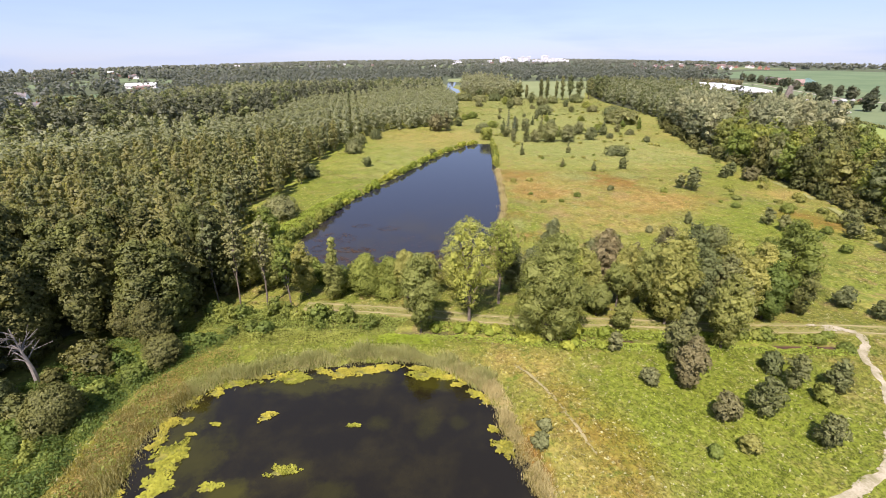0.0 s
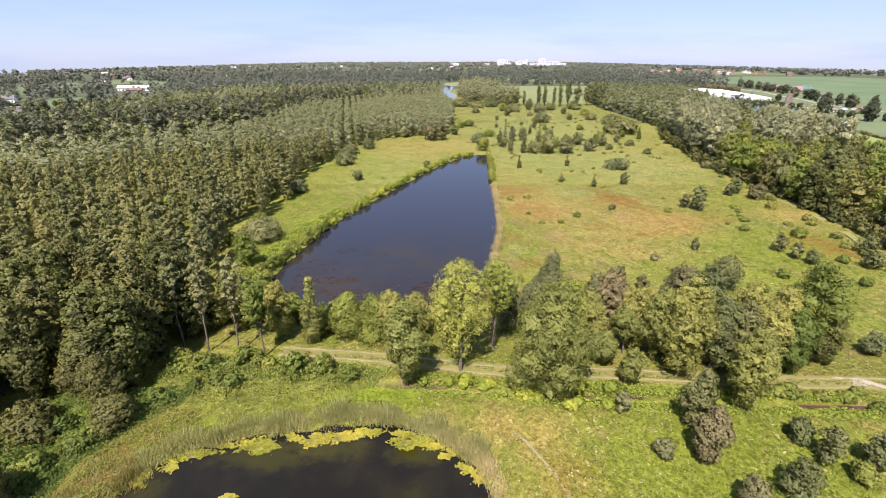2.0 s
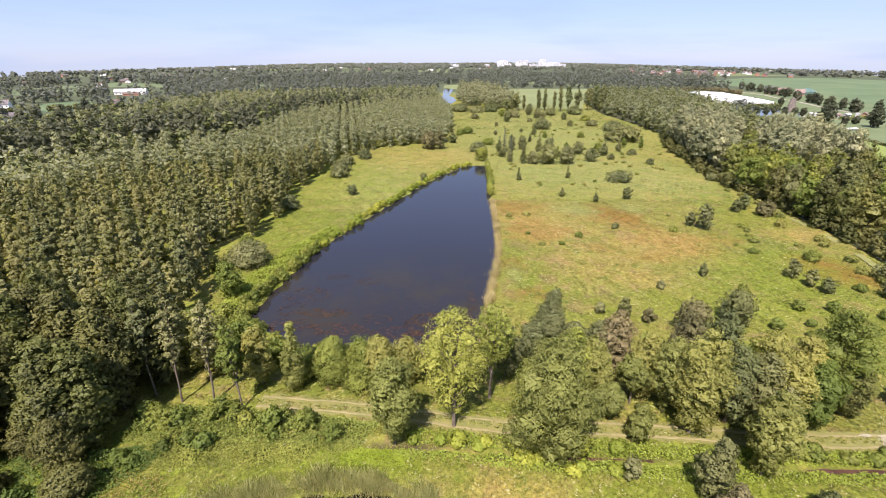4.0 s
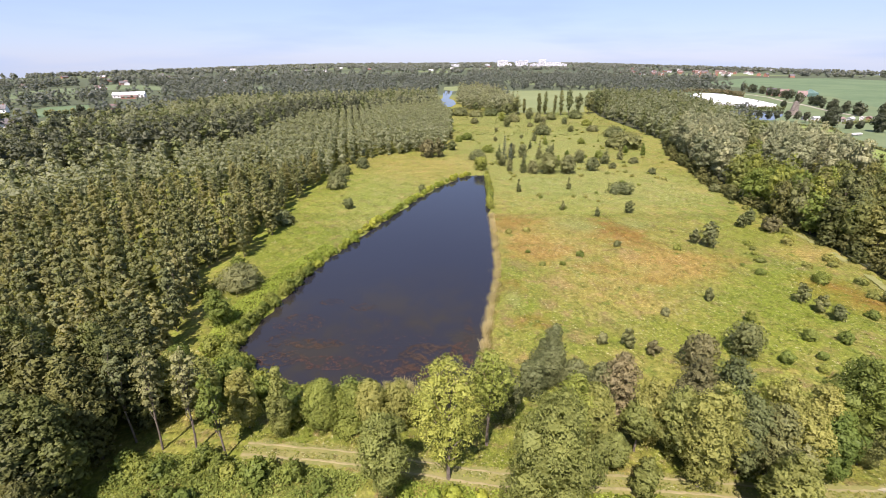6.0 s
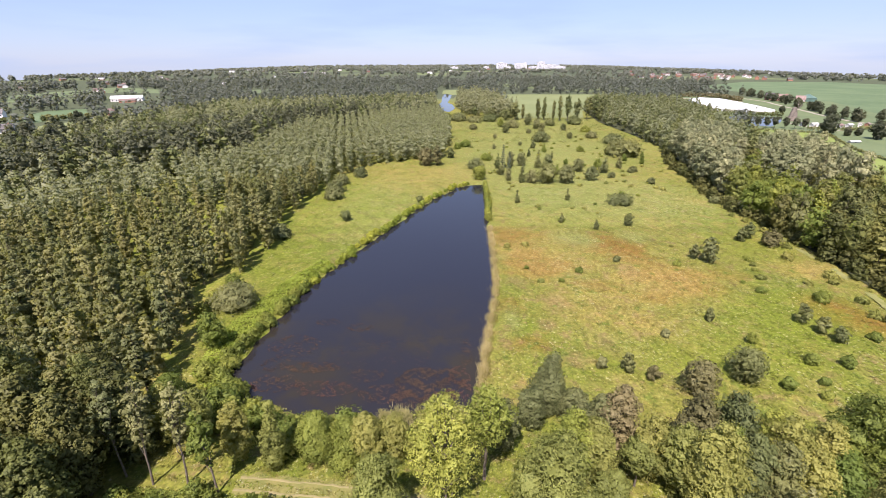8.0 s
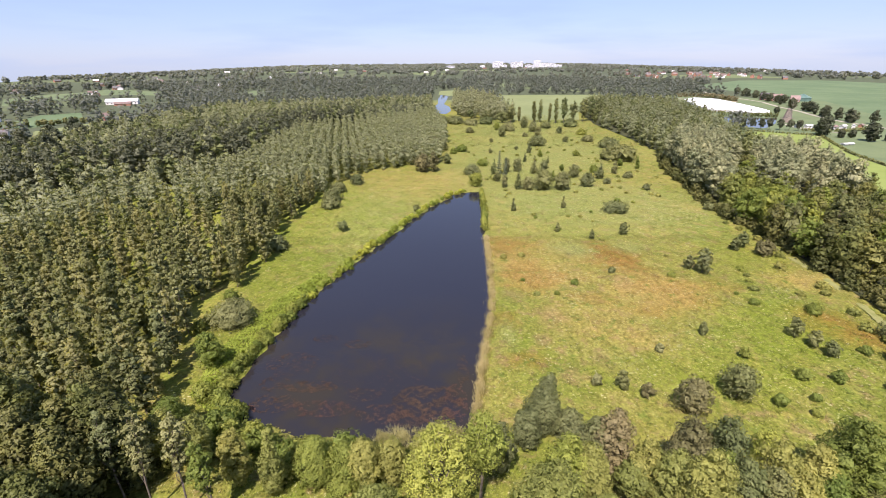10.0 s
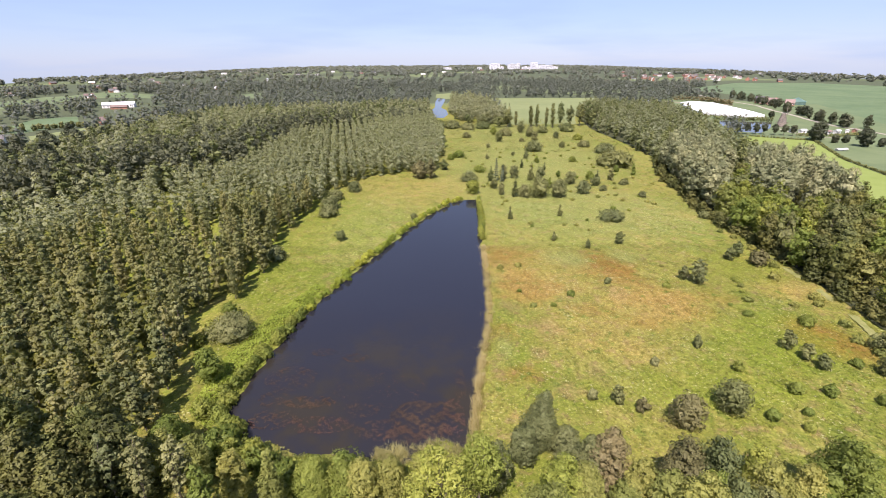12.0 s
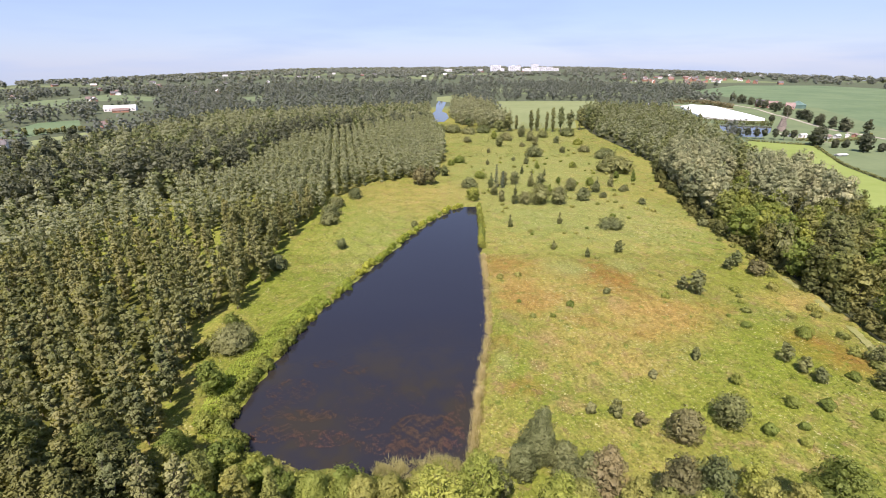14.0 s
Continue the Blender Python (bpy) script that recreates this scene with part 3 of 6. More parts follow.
RUSTY, STRAW, PALE, FRESH, PINK, BLOSSOM = (0.172, 0.080, 0.017), (0.26, 0.190, 0.055), (0.16, 0.182, 0.052), (0.120, 0.150, 0.013), (0.165, 0.115, 0.052), (0.31, 0.29, 0.14)
PATCHES = [
    (22.5, 141.5, 8.0, 6.3, RUSTY, 0.7), (26.2, 122.3, 7.6, 6.6, RUSTY, 0.75), (24.0, 130.4, 4.4, 4.5, RUSTY, 0.5), (47.9, 136.5, 8.4, 7.5, RUSTY, 0.75), (51.2, 127.0, 5.7, 5.0, RUSTY, 0.6), (55.0, 116.3, 8.4, 4.2, RUSTY, 0.75), (58.1, 109.6, 6.1, 3.2, RUSTY, 0.7),
    (48.2, 106.2, 4.7, 3.0, RUSTY, 0.5), (69.8, 117.3, 3.9, 3.0, RUSTY, 0.3), (80.6, 101.2, 5.5, 4.8, RUSTY, 1.0), (83.1, 96.2, 5.4, 4.2, RUSTY, 1.0), (37.9, 111.3, 5.0, 3.3, RUSTY, 0.4), (16.9, 102.4, 2.9, 3.2, RUSTY, 0.35), (18.2, 88.6, 3.9, 2.4, RUSTY, 0.4),
    (46.8, 118.6, 2.1, 3.1, PINK, 0.9), (26.9, 103.6, 2.5, 3.3, PINK, 0.8), (32.8, 88.4, 1.8, 2.7, PINK, 0.8), (26.0, 84.6, 2.1, 1.9, PINK, 0.7), (23.4, 95.0, 1.5, 1.6, PINK, 0.7), (20.1, 112.5, 2.3, 2.8, PINK, 0.5), (40.0, 138.6, 5.6, 5.6, PALE, 0.9),
    (56.4, 140.8, 4.1, 4.4, PALE, 0.6), (16.8, 97.0, 1.5, 4.5, PALE, 0.5), (34.3, 121.7, 4.1, 7.9, BLOSSOM, 1.0), (47.7, 126.9, 2.8, 3.6, BLOSSOM, 0.8), (37.9, 86.3, 2.9, 4.2, BLOSSOM, 1.0), (45.9, 92.4, 2.7, 3.3, BLOSSOM, 0.8), (54.6, 98.3, 3.3, 2.9, BLOSSOM, 0.7),
    (34.3, 107.4, 4.1, 3.5, BLOSSOM, 0.7), (79.8, 113.0, 5.0, 4.5, BLOSSOM, 0.6), (68.2, 167.1, 15.1, 8.8, BLOSSOM, 0.7), (40.2, 188.1, 10.7, 14.5, BLOSSOM, 0.6), (51.8, 84.1, 4.6, 3.0, BLOSSOM, 0.6), (54.7, 112.8, 12.0, 10.1, STRAW, 0.6), (28.8, 128.6, 13.0, 14.9, STRAW, 0.5),
    (89.0, 120.6, 6.7, 4.5, STRAW, 0.8), (34.1, 102.5, 10.3, 6.9, STRAW, 0.4), (42.5, 95.2, 4.2, 3.9, STRAW, 0.4), (71.0, 98.5, 14.2, 10.7, FRESH, 0.7), (84.5, 132.8, 10.4, 11.0, FRESH, 0.6), (51.8, 84.1, 13.0, 6.1, FRESH, 0.75), (36.9, 86.3, 8.6, 4.8, FRESH, 0.4),
    (52, 200, 26, 24, BLOSSOM, 0.6), (66, 260, 34, 34, BLOSSOM, 0.6), (84, 178, 12, 20, BLOSSOM, 0.7), (54.4, 182.8, 40, 30, PALE, 0.5), (35.8, 237.8, 30, 40, PALE, 0.45), (62, 300, 50, 60, PALE, 0.5), (62, 395, 60, 45, PALE, 0.5),
    (-9.8, 217.9, 26, 22, STRAW, 0.35), (-19.5, 163.1, 14, 34, PALE, 0.45), (-33.7, 106.7, 9, 30, FRESH, 0.55), (30.2, 39.6, 18, 14, FRESH, 0.9), (12.7, 34.7, 3, 10, STRAW, 0.3), (17.5, 31.0, 3.0, 7, RUSTY, 0.4), (14.5, 39.0, 2.4, 5, RUSTY, 0.35),
    (11.0, 46.5, 5, 3, STRAW, 0.6), (9.5, 31.5, 1.2, 4.5, RUSTY, 0.9), (-4.5, 50.0, 9, 1.8, FRESH, 0.95), (-30.6, 36.0, 2.4, 11, RUSTY, 0.7), (-25.9, 47.5, 9, 3.5, FRESH, 0.6), (-37.5, 42.6, 6, 12, FRESH, 0.8), (41.5, 51.0, 16, 3, FRESH, 0.4),
    (-82.3, 165.4, 60, 45, FRESH, 0.6),
]


def ground_material():
    m, nt, bsdf = nodes_of("meadow_ground")
    col, fine, where = meadow_colour(nt)
    sep = nt.nodes.new("ShaderNodeSeparateXYZ")
    nt.links.new(where, sep.inputs["Vector"])
    wet = ranged(nt, sep.outputs["Z"], -0.25, -0.6)
    low = nt.nodes.new("ShaderNodeMath")
    low.operation = "GREATER_THAN"
    low.inputs[1].default_value = -1.6
    nt.links.new(sep.outputs["Z"], low.inputs[0])
    col = mixed(nt, math_of(nt, "MULTIPLY", wet, low.outputs["Value"]), col, (0.055, 0.045, 0.025))
    # farmland in parcels far away
    vor = node(nt, "ShaderNodeTexVoronoi", Scale=0.0045)
    vor.voronoi_dimensions = "2D"
    nt.links.new(where, vor.inputs["Vector"])
    tone = nt.nodes.new("ShaderNodeSeparateColor")
    nt.links.new(vor.outputs["Color"], tone.inputs["Color"])
    crop = mixed(nt, ranged(nt, tone.outputs["Red"], 0.72, 0.95), (0.06, 0.073, 0.038), (0.11, 0.135, 0.057))
    far = ranged(nt, sep.outputs["Y"], 560.0, 660.0)
    for edge, past in ((-165.0, -185.0), (165.0, 190.0)):
        far = math_of(nt, "MAXIMUM", far, ranged(nt, sep.outputs["X"], edge, past))
    col = mixed(nt, far, col, crop)
    nt.links.new(col, bsdf.inputs["Base Color"])
    bsdf.inputs["Roughness"].default_value = 0.95
    bsdf.inputs["Specular IOR Level"].default_value = 0.15
    bn = node(nt, "ShaderNodeBump", Strength=0.5, Distance=0.15)
    nt.links.new(fine, bn.inputs["Height"])
    nt.links.new(bn.outputs["Normal"], bsdf.inputs["Normal"])
    return m


def grass_material():
    m, nt, bsdf = nodes_of("meadow_grass")
    col, fine, where = meadow_colour(nt)
    geo = nt.nodes.new("ShaderNodeNewGeometry")
    hue = node(nt, "ShaderNodeHueSaturation")
    nt.links.new(col, hue.inputs["Color"])
    nt.links.new(ranged(nt, geo.outputs["Random Per Island"], 0, 1, 0.9, 1.75), hue.inputs["Value"])
    pick = geo.outputs["Random Per Island"]
    tone = mixed(nt, ranged(nt, pick, 0.945, 0.96), hue.outputs["Color"], (0.36, 0.355, 0.19))
    nt.links.new(tone, bsdf.inputs["Base Color"])
    bsdf.inputs["Roughness"].default_value = 0.6
    bsdf.inputs["Specular IOR Level"].default_value = 0.25
    trans = nt.nodes.new("ShaderNodeBsdfTranslucent")
    nt.links.new(hue.outputs["Color"], trans.inputs["Color"])
    mix = node(nt, "ShaderNodeMixShader", Fac=0.45)
    nt.links.new(bsdf.outputs["BSDF"], mix.inputs[1])
    nt.links.new(trans.outputs["BSDF"], mix.inputs[2])
    nt.links.new(mix.outputs["Shader"], nt.nodes["Material Output"].inputs["Surface"])
    return m


def water_material(name, deep, murk, scale, clouds=(), shallow=None, ripple=0.16):
    """Still water; clouds: (x, y, width, depth, colour, how much) of growth under the surface; shallow: murkier south of that y."""
    m, nt, bsdf = nodes_of(name)
    geo = nt.nodes.new("ShaderNodeNewGeometry")
    where = geo.outputs["Position"]
    cloud = noisy(nt, where, scale, 5.0, 0.65)
    fac = ranged(nt, cloud, 0.42, 0.68)
    if shallow:
        sep = nt.nodes.new("ShaderNodeSeparateXYZ")
        nt.links.new(where, sep.inputs["Vector"])
        fac = math_of(nt, "MULTIPLY", math_of(nt, "ADD", fac, 0.35), ranged(nt, sep.outputs["Y"], shallow[1], shallow[0]))
    col = mixed(nt, fac, deep, murk)
    wob = math_of(nt, "SUBTRACT", math_of(nt, "MULTIPLY", noisy(nt, where, 0.55, 5.0, 0.7), 2.4), 1.2)
    for cx, cy, rx, ry, tone, much in clouds:
        col = mixed(nt, math_of(nt, "MULTIPLY", patch(nt, where, wob, cx, cy, rx, ry, 0.65), much), col, tone)
    nt.links.new(col, bsdf.inputs["Base Color"])
    bsdf.inputs["Roughness"].default_value = 0.05
    bsdf.inputs["IOR"].default_value = 1.33
    bn = node(nt, "ShaderNodeBump", Strength=ripple, Distance=0.05)
    nt.links.new(noisy(nt, where, 1.6, 3.0), bn.inputs["Height"])
    nt.links.new(bn.outputs["Normal"], bsdf.inputs["Normal"])
    return m


GROUND, GRASS = ground_material(), grass_material()
SUNK = (0.088, 0.088, 0.003)
WATER_NEAR = water_material("dark_pond_water", (0.0075, 0.006, 0.003), (0.014, 0.0115, 0.004), 0.12, [
    (-0.4, 37.6, 1.2, 1.9, SUNK, 0.08), (-17.8, 28.6, 2.2, 1.3, SUNK, 0.24), (-8.6, 28.9, 1.6, 0.9, SUNK, 0.09), (-22.6, 32.5, 2.6, 3.2, SUNK, 0.15), (-15.6, 42.8, 4.0, 1.6, SUNK, 0.17), (-9.2, 44.0, 3.4, 1.4, SUNK, 0.18),
    (-5.6, 37.0, 1.0, 0.8, SUNK, 0.09), (-25.2, 36.5, 1.6, 3.5, SUNK, 0.15), (0.0, 43.8, 2.8, 1.5, SUNK, 0.18), (-13.0, 31.2, 1.7, 1.0, SUNK, 0.10), (2.6, 37.2, 0.9, 0.8, SUNK, 0.07)])
WATER_FAR = water_material("blue_dark_pond_water", (0.0120, 0.0128, 0.0195), (0.021, 0.0175, 0.012), 0.07, [], (78.0, 118.0))
WATER_PALE = water_material("calm_far_water", (0.05, 0.05, 0.042), (0.06, 0.058, 0.045), 0.02, ripple=0.01)
ALGAE = plain_material("algae_raft", (0.045, 0.05, 0.010), (0.20, 0.185, 0.028), 1.1, 0.7, 0.8)
FIELD_GREEN = plain_material("fresh_pasture", (0.075, 0.105, 0.043), (0.105, 0.135, 0.057), 0.02, 0.9, 0.3)
FIELD_MOWN = plain_material("mown_pasture", (0.125, 0.165, 0.03), (0.16, 0.20, 0.048), 0.02, 0.9, 0.3)
FIELD_CROP = plain_material("green_crop", (0.060, 0.098, 0.040), (0.095, 0.135, 0.060), 0.015, 0.9, 0.3)
# Plantation floor: the shade between the trees is painted into this dark green.
SHADED_GRASS = plain_material("shaded_plantation_grass", (0.042, 0.045, 0.009), (0.10, 0.105, 0.018), 0.25, 0.95, 0.4, 0.1)
# Leaf litter, with the woods' shade put into its very dark colour.
LITTER_SHADED = plain_material("leaf_litter_shaded", (0.02, 0.024, 0.008), (0.055, 0.06, 0.02), 0.5, 0.95, 0.4)
FIELD_PALE = plain_material("pale_green_crop", (0.115, 0.14, 0.05), (0.15, 0.172, 0.068), 0.015, 0.9, 0.3)

# ---- ground, water, ways ----
def grow(start, stop, first, rate):
    out, v, s = [], start, first
    while abs(v) < abs(stop):
        s *= rate
        v += s if stop > start else -s
        out.append(v)
    return out


gx = np.array(sorted(set(np.round([*np.arange(-60, 126, 1.5), *grow(125, 4700, 1.3, 1.13), *grow(-60, -4700, 1.3, 1.13)], 3))))
gy = np.array(sorted(set(np.round([*np.arange(-8, 242, 1.5), *grow(242, 4700, 1.3, 1.11), *grow(-8, -1500, 1.3, 1.25)], 3))))
X, Y = np.meshgrid(gx, gy)
nx, ny = len(gx), len(gy)
gi = np.arange(nx * ny).reshape(ny, nx)
quads = np.stack([gi[:-1, :-1], gi[:-1, 1:], gi[1:, 1:], gi[1:, :-1]], -1).reshape(-1, 4)
me = mesh_of("ground", np.stack([X, Y, ground_z(X, Y)], -1).reshape(-1, 3), quads, GROUND)
me.polygons.foreach_set("use_smooth", np.ones(len(quads), bool))
tagged(new("ground", me), "rough summer meadow of mixed grass and flowering weeds", "meadow", kind="structure")


def flat_sheet(name, outline, z, material, label, category, kind="structure"):
    bm = bmesh.new()
    vs = [bm.verts.new((x, y, z)) for x, y in outline]
    bm.faces.new(vs)
    bm.normal_update()
    bmesh.ops.triangulate(bm, faces=bm.faces[:])
    bm.normal_update()
    for f in bm.faces:
        if f.normal.z < 0:
            f.normal_flip()
    me = bpy.data.meshes.new(name)
    bm.to_mesh(me)
    bm.free()
    me.materials.append(material)
    return tagged(new(name, me), label, category, kind=kind)


def widened(poly, by):
    p = np.asarray(poly, float)
    c = p.mean(0)
    d = p - c
    return c + d * (1 + by / np.linalg.norm(d, axis=1, keepdims=True))


flat_sheet("water", widened(POND_FAR, 3.0), WATER_Z, WATER_FAR, "still dark blue water of a long tapering pond", "pond")
flat_sheet("water", widened(POND_NEAR, 3.0), WATER_Z, WATER_NEAR, "dark still pond water with floating algae", "pond")
flat_sheet("water", [(-10.8, 518.8), (-5.2, 483.7), (5.9, 478.5), (11.3, 512.4), (9.3, 558.0), (3.5, 584.2), (7.1, 652.2), (9.8, 717.1), (-2.0, 739.1), (-4.4, 670.3), (-4.0, 591.5)], 0.12, WATER_PALE, "pale winding river between wooded banks", "river")
flat_sheet("water", [(255.5, 447.0), (296.0, 433.0), (271.0, 398.0), (246.0, 371.5), (232.0, 380.0), (240.0, 412.0)], 0.14, WATER_PALE, "mill pond with a row of round trees", "pond")
flat_sheet("water", [(1500, 1900), (2300, 1700), (2300, 2000), (1500, 2200)], -55, WATER_PALE, "distant lake behind fields", "lake")
for outline, mat, label in (
    (FIELD_BACK, FIELD_PALE, "flat pale green crop field behind poplars"), (FIELD_RIGHT, FIELD_MOWN, "mown bright green pasture beside the wood"),
    (FIELD_EAST, FIELD_CROP, "wide dark green crop field"), (FIELD_WEST, FIELD_CROP, "dark green orchard field"),
    (FIELD_WEST_FAR, FIELD_GREEN, "green farm field among hedges"), (PASTURE, FIELD_GREEN, "green pasture and gardens round the mill"), (FIELD_STRIP, FIELD_PALE, "narrow pale green field beside an orchard"), (FIELD_SMALL, FIELD_GREEN, "small bright green clearing in the wood"), ([(-5.1, 745.0), (10.6, 720.0), (42.6, 725.2), (45.7, 820.0), (21.6, 849.8), (-4.6, 824.0)], FIELD_PALE, "pale field beyond the river bend")):
    flat_sheet("field", outline, 0.06 if outline is PASTURE else 0.10, mat, label, "field")


# These sheets darken the ground inside the woods as tree shade would.
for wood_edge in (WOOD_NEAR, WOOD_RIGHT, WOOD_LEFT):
    flat_sheet("forest_floor", widened(wood_edge, -5.0), 0.30, LITTER_SHADED, "leaf litter under the trees, its colour darkened for their shade", "forest floor")


# Dark sheet in place of shaded ground between the plantation rows.
flat_sheet("forest_floor", PLANTATION_FLOOR, 0.27, SHADED_GRASS, "grass under the plantation trees, darkened in colour to stand for their shade", "forest floor")
for glade in GLADES:
    flat_sheet("clearing", glade, 0.33, GROUND, "small sunlit grassy clearing in the plantation", "clearing")


def ribbon(name, line, width, z, material, label, category, rough=0.3, shift=0.0):
    """A way with uneven edges along a broken line."""
    rng, vs, fs = np.random.default_rng(len(line) + int(width * 10)), [], []
    steps = along(line, 0.8)
    for n, (x, y, dx, dy) in enumerate(steps):
        mid = shift + 0.25 * math.sin(n * 0.13) + rng.normal(0, 0.05)
        a, b = mid - width / 2 - rng.uniform(0, rough) * width, mid + width / 2 + rng.uniform(0, rough) * width
        for k in (a, (a + b) / 2, b):
            vs.append((x - dy * k, y + dx * k, z + (0.02 if k == (a + b) / 2 else 0)))
        if n:
            o = 3 * n - 3
            fs += [(o, o + 1, o + 4, o + 3), (o + 1, o + 2, o + 5, o + 4)]
    return tagged(new(name, mesh_of(name, vs, fs, material)), label, category, kind="structure")


ribbon("track_verge", TRACK[1:], 2.2, 0.015, plain_material("trodden_grass", (0.105, 0.115, 0.028), (0.175, 0.158, 0.05), 0.5, 0.95, 0.4), "trodden pale grass of a farm track", "track")
ribbon("track_rut", TRACK[1:], 0.2, 0.04, RUT_MAT, "worn wheel rut of a farm track", "track", 0.5, 0.85)
ribbon("track_rut", TRACK[1:], 0.22, 0.04, RUT_MAT, "worn wheel rut of a farm track", "track", 0.5, -0.85)
MUD = plain_material("ditch_mud", (0.030, 0.015, 0.010), (0.075, 0.036, 0.022), 0.8, 0.5, 0.3)
for line in (DITCH, DITCH_EAST):
    ribbon("ditch", line[1:], 0.4, -0.40, MUD, "narrow ditch with reddish-brown water", "ditch", 0.5)
ribbon("path", SAND, 0.5, 0.05, SAND_MAT, "bare pale sand path through the grass", "path", 0.8)
ribbon("trail", TRAIL, 0.22, 0.05, RUT_MAT, "narrow trodden trail through rusty grass", "path", 0.6)
ribbon("grass_path", EDGE_PATH, 1.3, 0.05, plain_material("mown_grass", (0.12, 0.135, 0.035), (0.19, 0.185, 0.07), 0.5, 0.95, 0.4), "pale mown grass path beside the wood", "path", 0.3)
LANE_MAT = plain_material("pale_gravel", (0.20, 0.18, 0.14), (0.32, 0.29, 0.23), 0.2, 0.95, 0.2)
ribbon("lane", [(413, 783), (393, 705), (385, 594), (364, 531), (356, 494), (339, 442), (331, 406), (333, 386), (331, 361), (338, 330)], 3.2, 0.16, LANE_MAT, "pale gravel lane between farm fields", "lane", 0.1)
ribbon("lane", [(276, 400), (272, 382), (271, 368), (274, 356), (282, 346)], 2.0, 0.16, LANE_MAT, "pale garden lane beside the mill", "lane", 0.1)
ribbon("verge", [(303, 656), (315, 640), (345, 622), (360, 598)], 6.0, 0.14, plain_material("bare_field_edge", (0.22, 0.18, 0.12), (0.30, 0.25, 0.17), 0.1, 0.95, 0.2), "bare sandy strip behind the crop sheeting", "field edge", 0.2)
rng = np.random.default_rng(9)
for cx, cy, rx, ry, z in ((53.4, 54.5, 1.5, 0.75, 0.10), (51.2, 55.2, 0.7, 0.3, 0.115), (55.3, 53.8, 0.8, 0.5, 0.13)):
    jag = rng.uniform(0.55, 1.25, 22)
    flat_sheet("path", [(cx + rx * jag[k] * math.cos(k * math.pi / 11), cy + ry * jag[k] * math.sin(k * math.pi / 11)) for k in range(22)], z, SAND_MAT, "bare pale sand patch on the track", "path")

# ---- plants ----
MESHES = {}


def plant(name, label, category, x, y, h, w, kind, profile, blobs, per, size, base=0.1, limbs=5, radius=0.0, group="", turn=None, key="", rng=RNG, lean=0.0, bark=BARK, back=0.0, airy=False):
    """A tree or bush: an empty at its foot with a trunk and a crown. With a key, later ones share the first one's meshes."""
    leaf = "foliage" if category == "bush" else "crown"
    stem = "stem" if category == "bush" else "trunk"
    if key and key in MESHES:
        cm, tm, h0, w0 = MESHES[key]
    else:
        v, f, nor, mid = crown(rng, h, w, base, profile, blobs, per, size, airy)
        cm = mesh_of(leaf, v, f, LEAF[kind], nor)
        tm = mesh_of(stem, *wood(rng, h, radius or 0.012 * h + 0.03, mid, limbs), bark)
        h0, w0 = h, w
        if key:
            MESHES[key] = (cm, tm, h, w)
    root = tagged(new(name), label, category, group)
    rz = rng.uniform(0, 360) if turn is None else turn
    root.matrix_world = pose(x, y, float(ground_z(x, y)), rng.normal(0, 1.5) - back, lean + rng.normal(0, 1.5), rz) @ Matrix.Diagonal((w / w0, w / w0, h / h0, 1))
    part(leaf, cm, root)
    part(stem, tm, root)
    return root


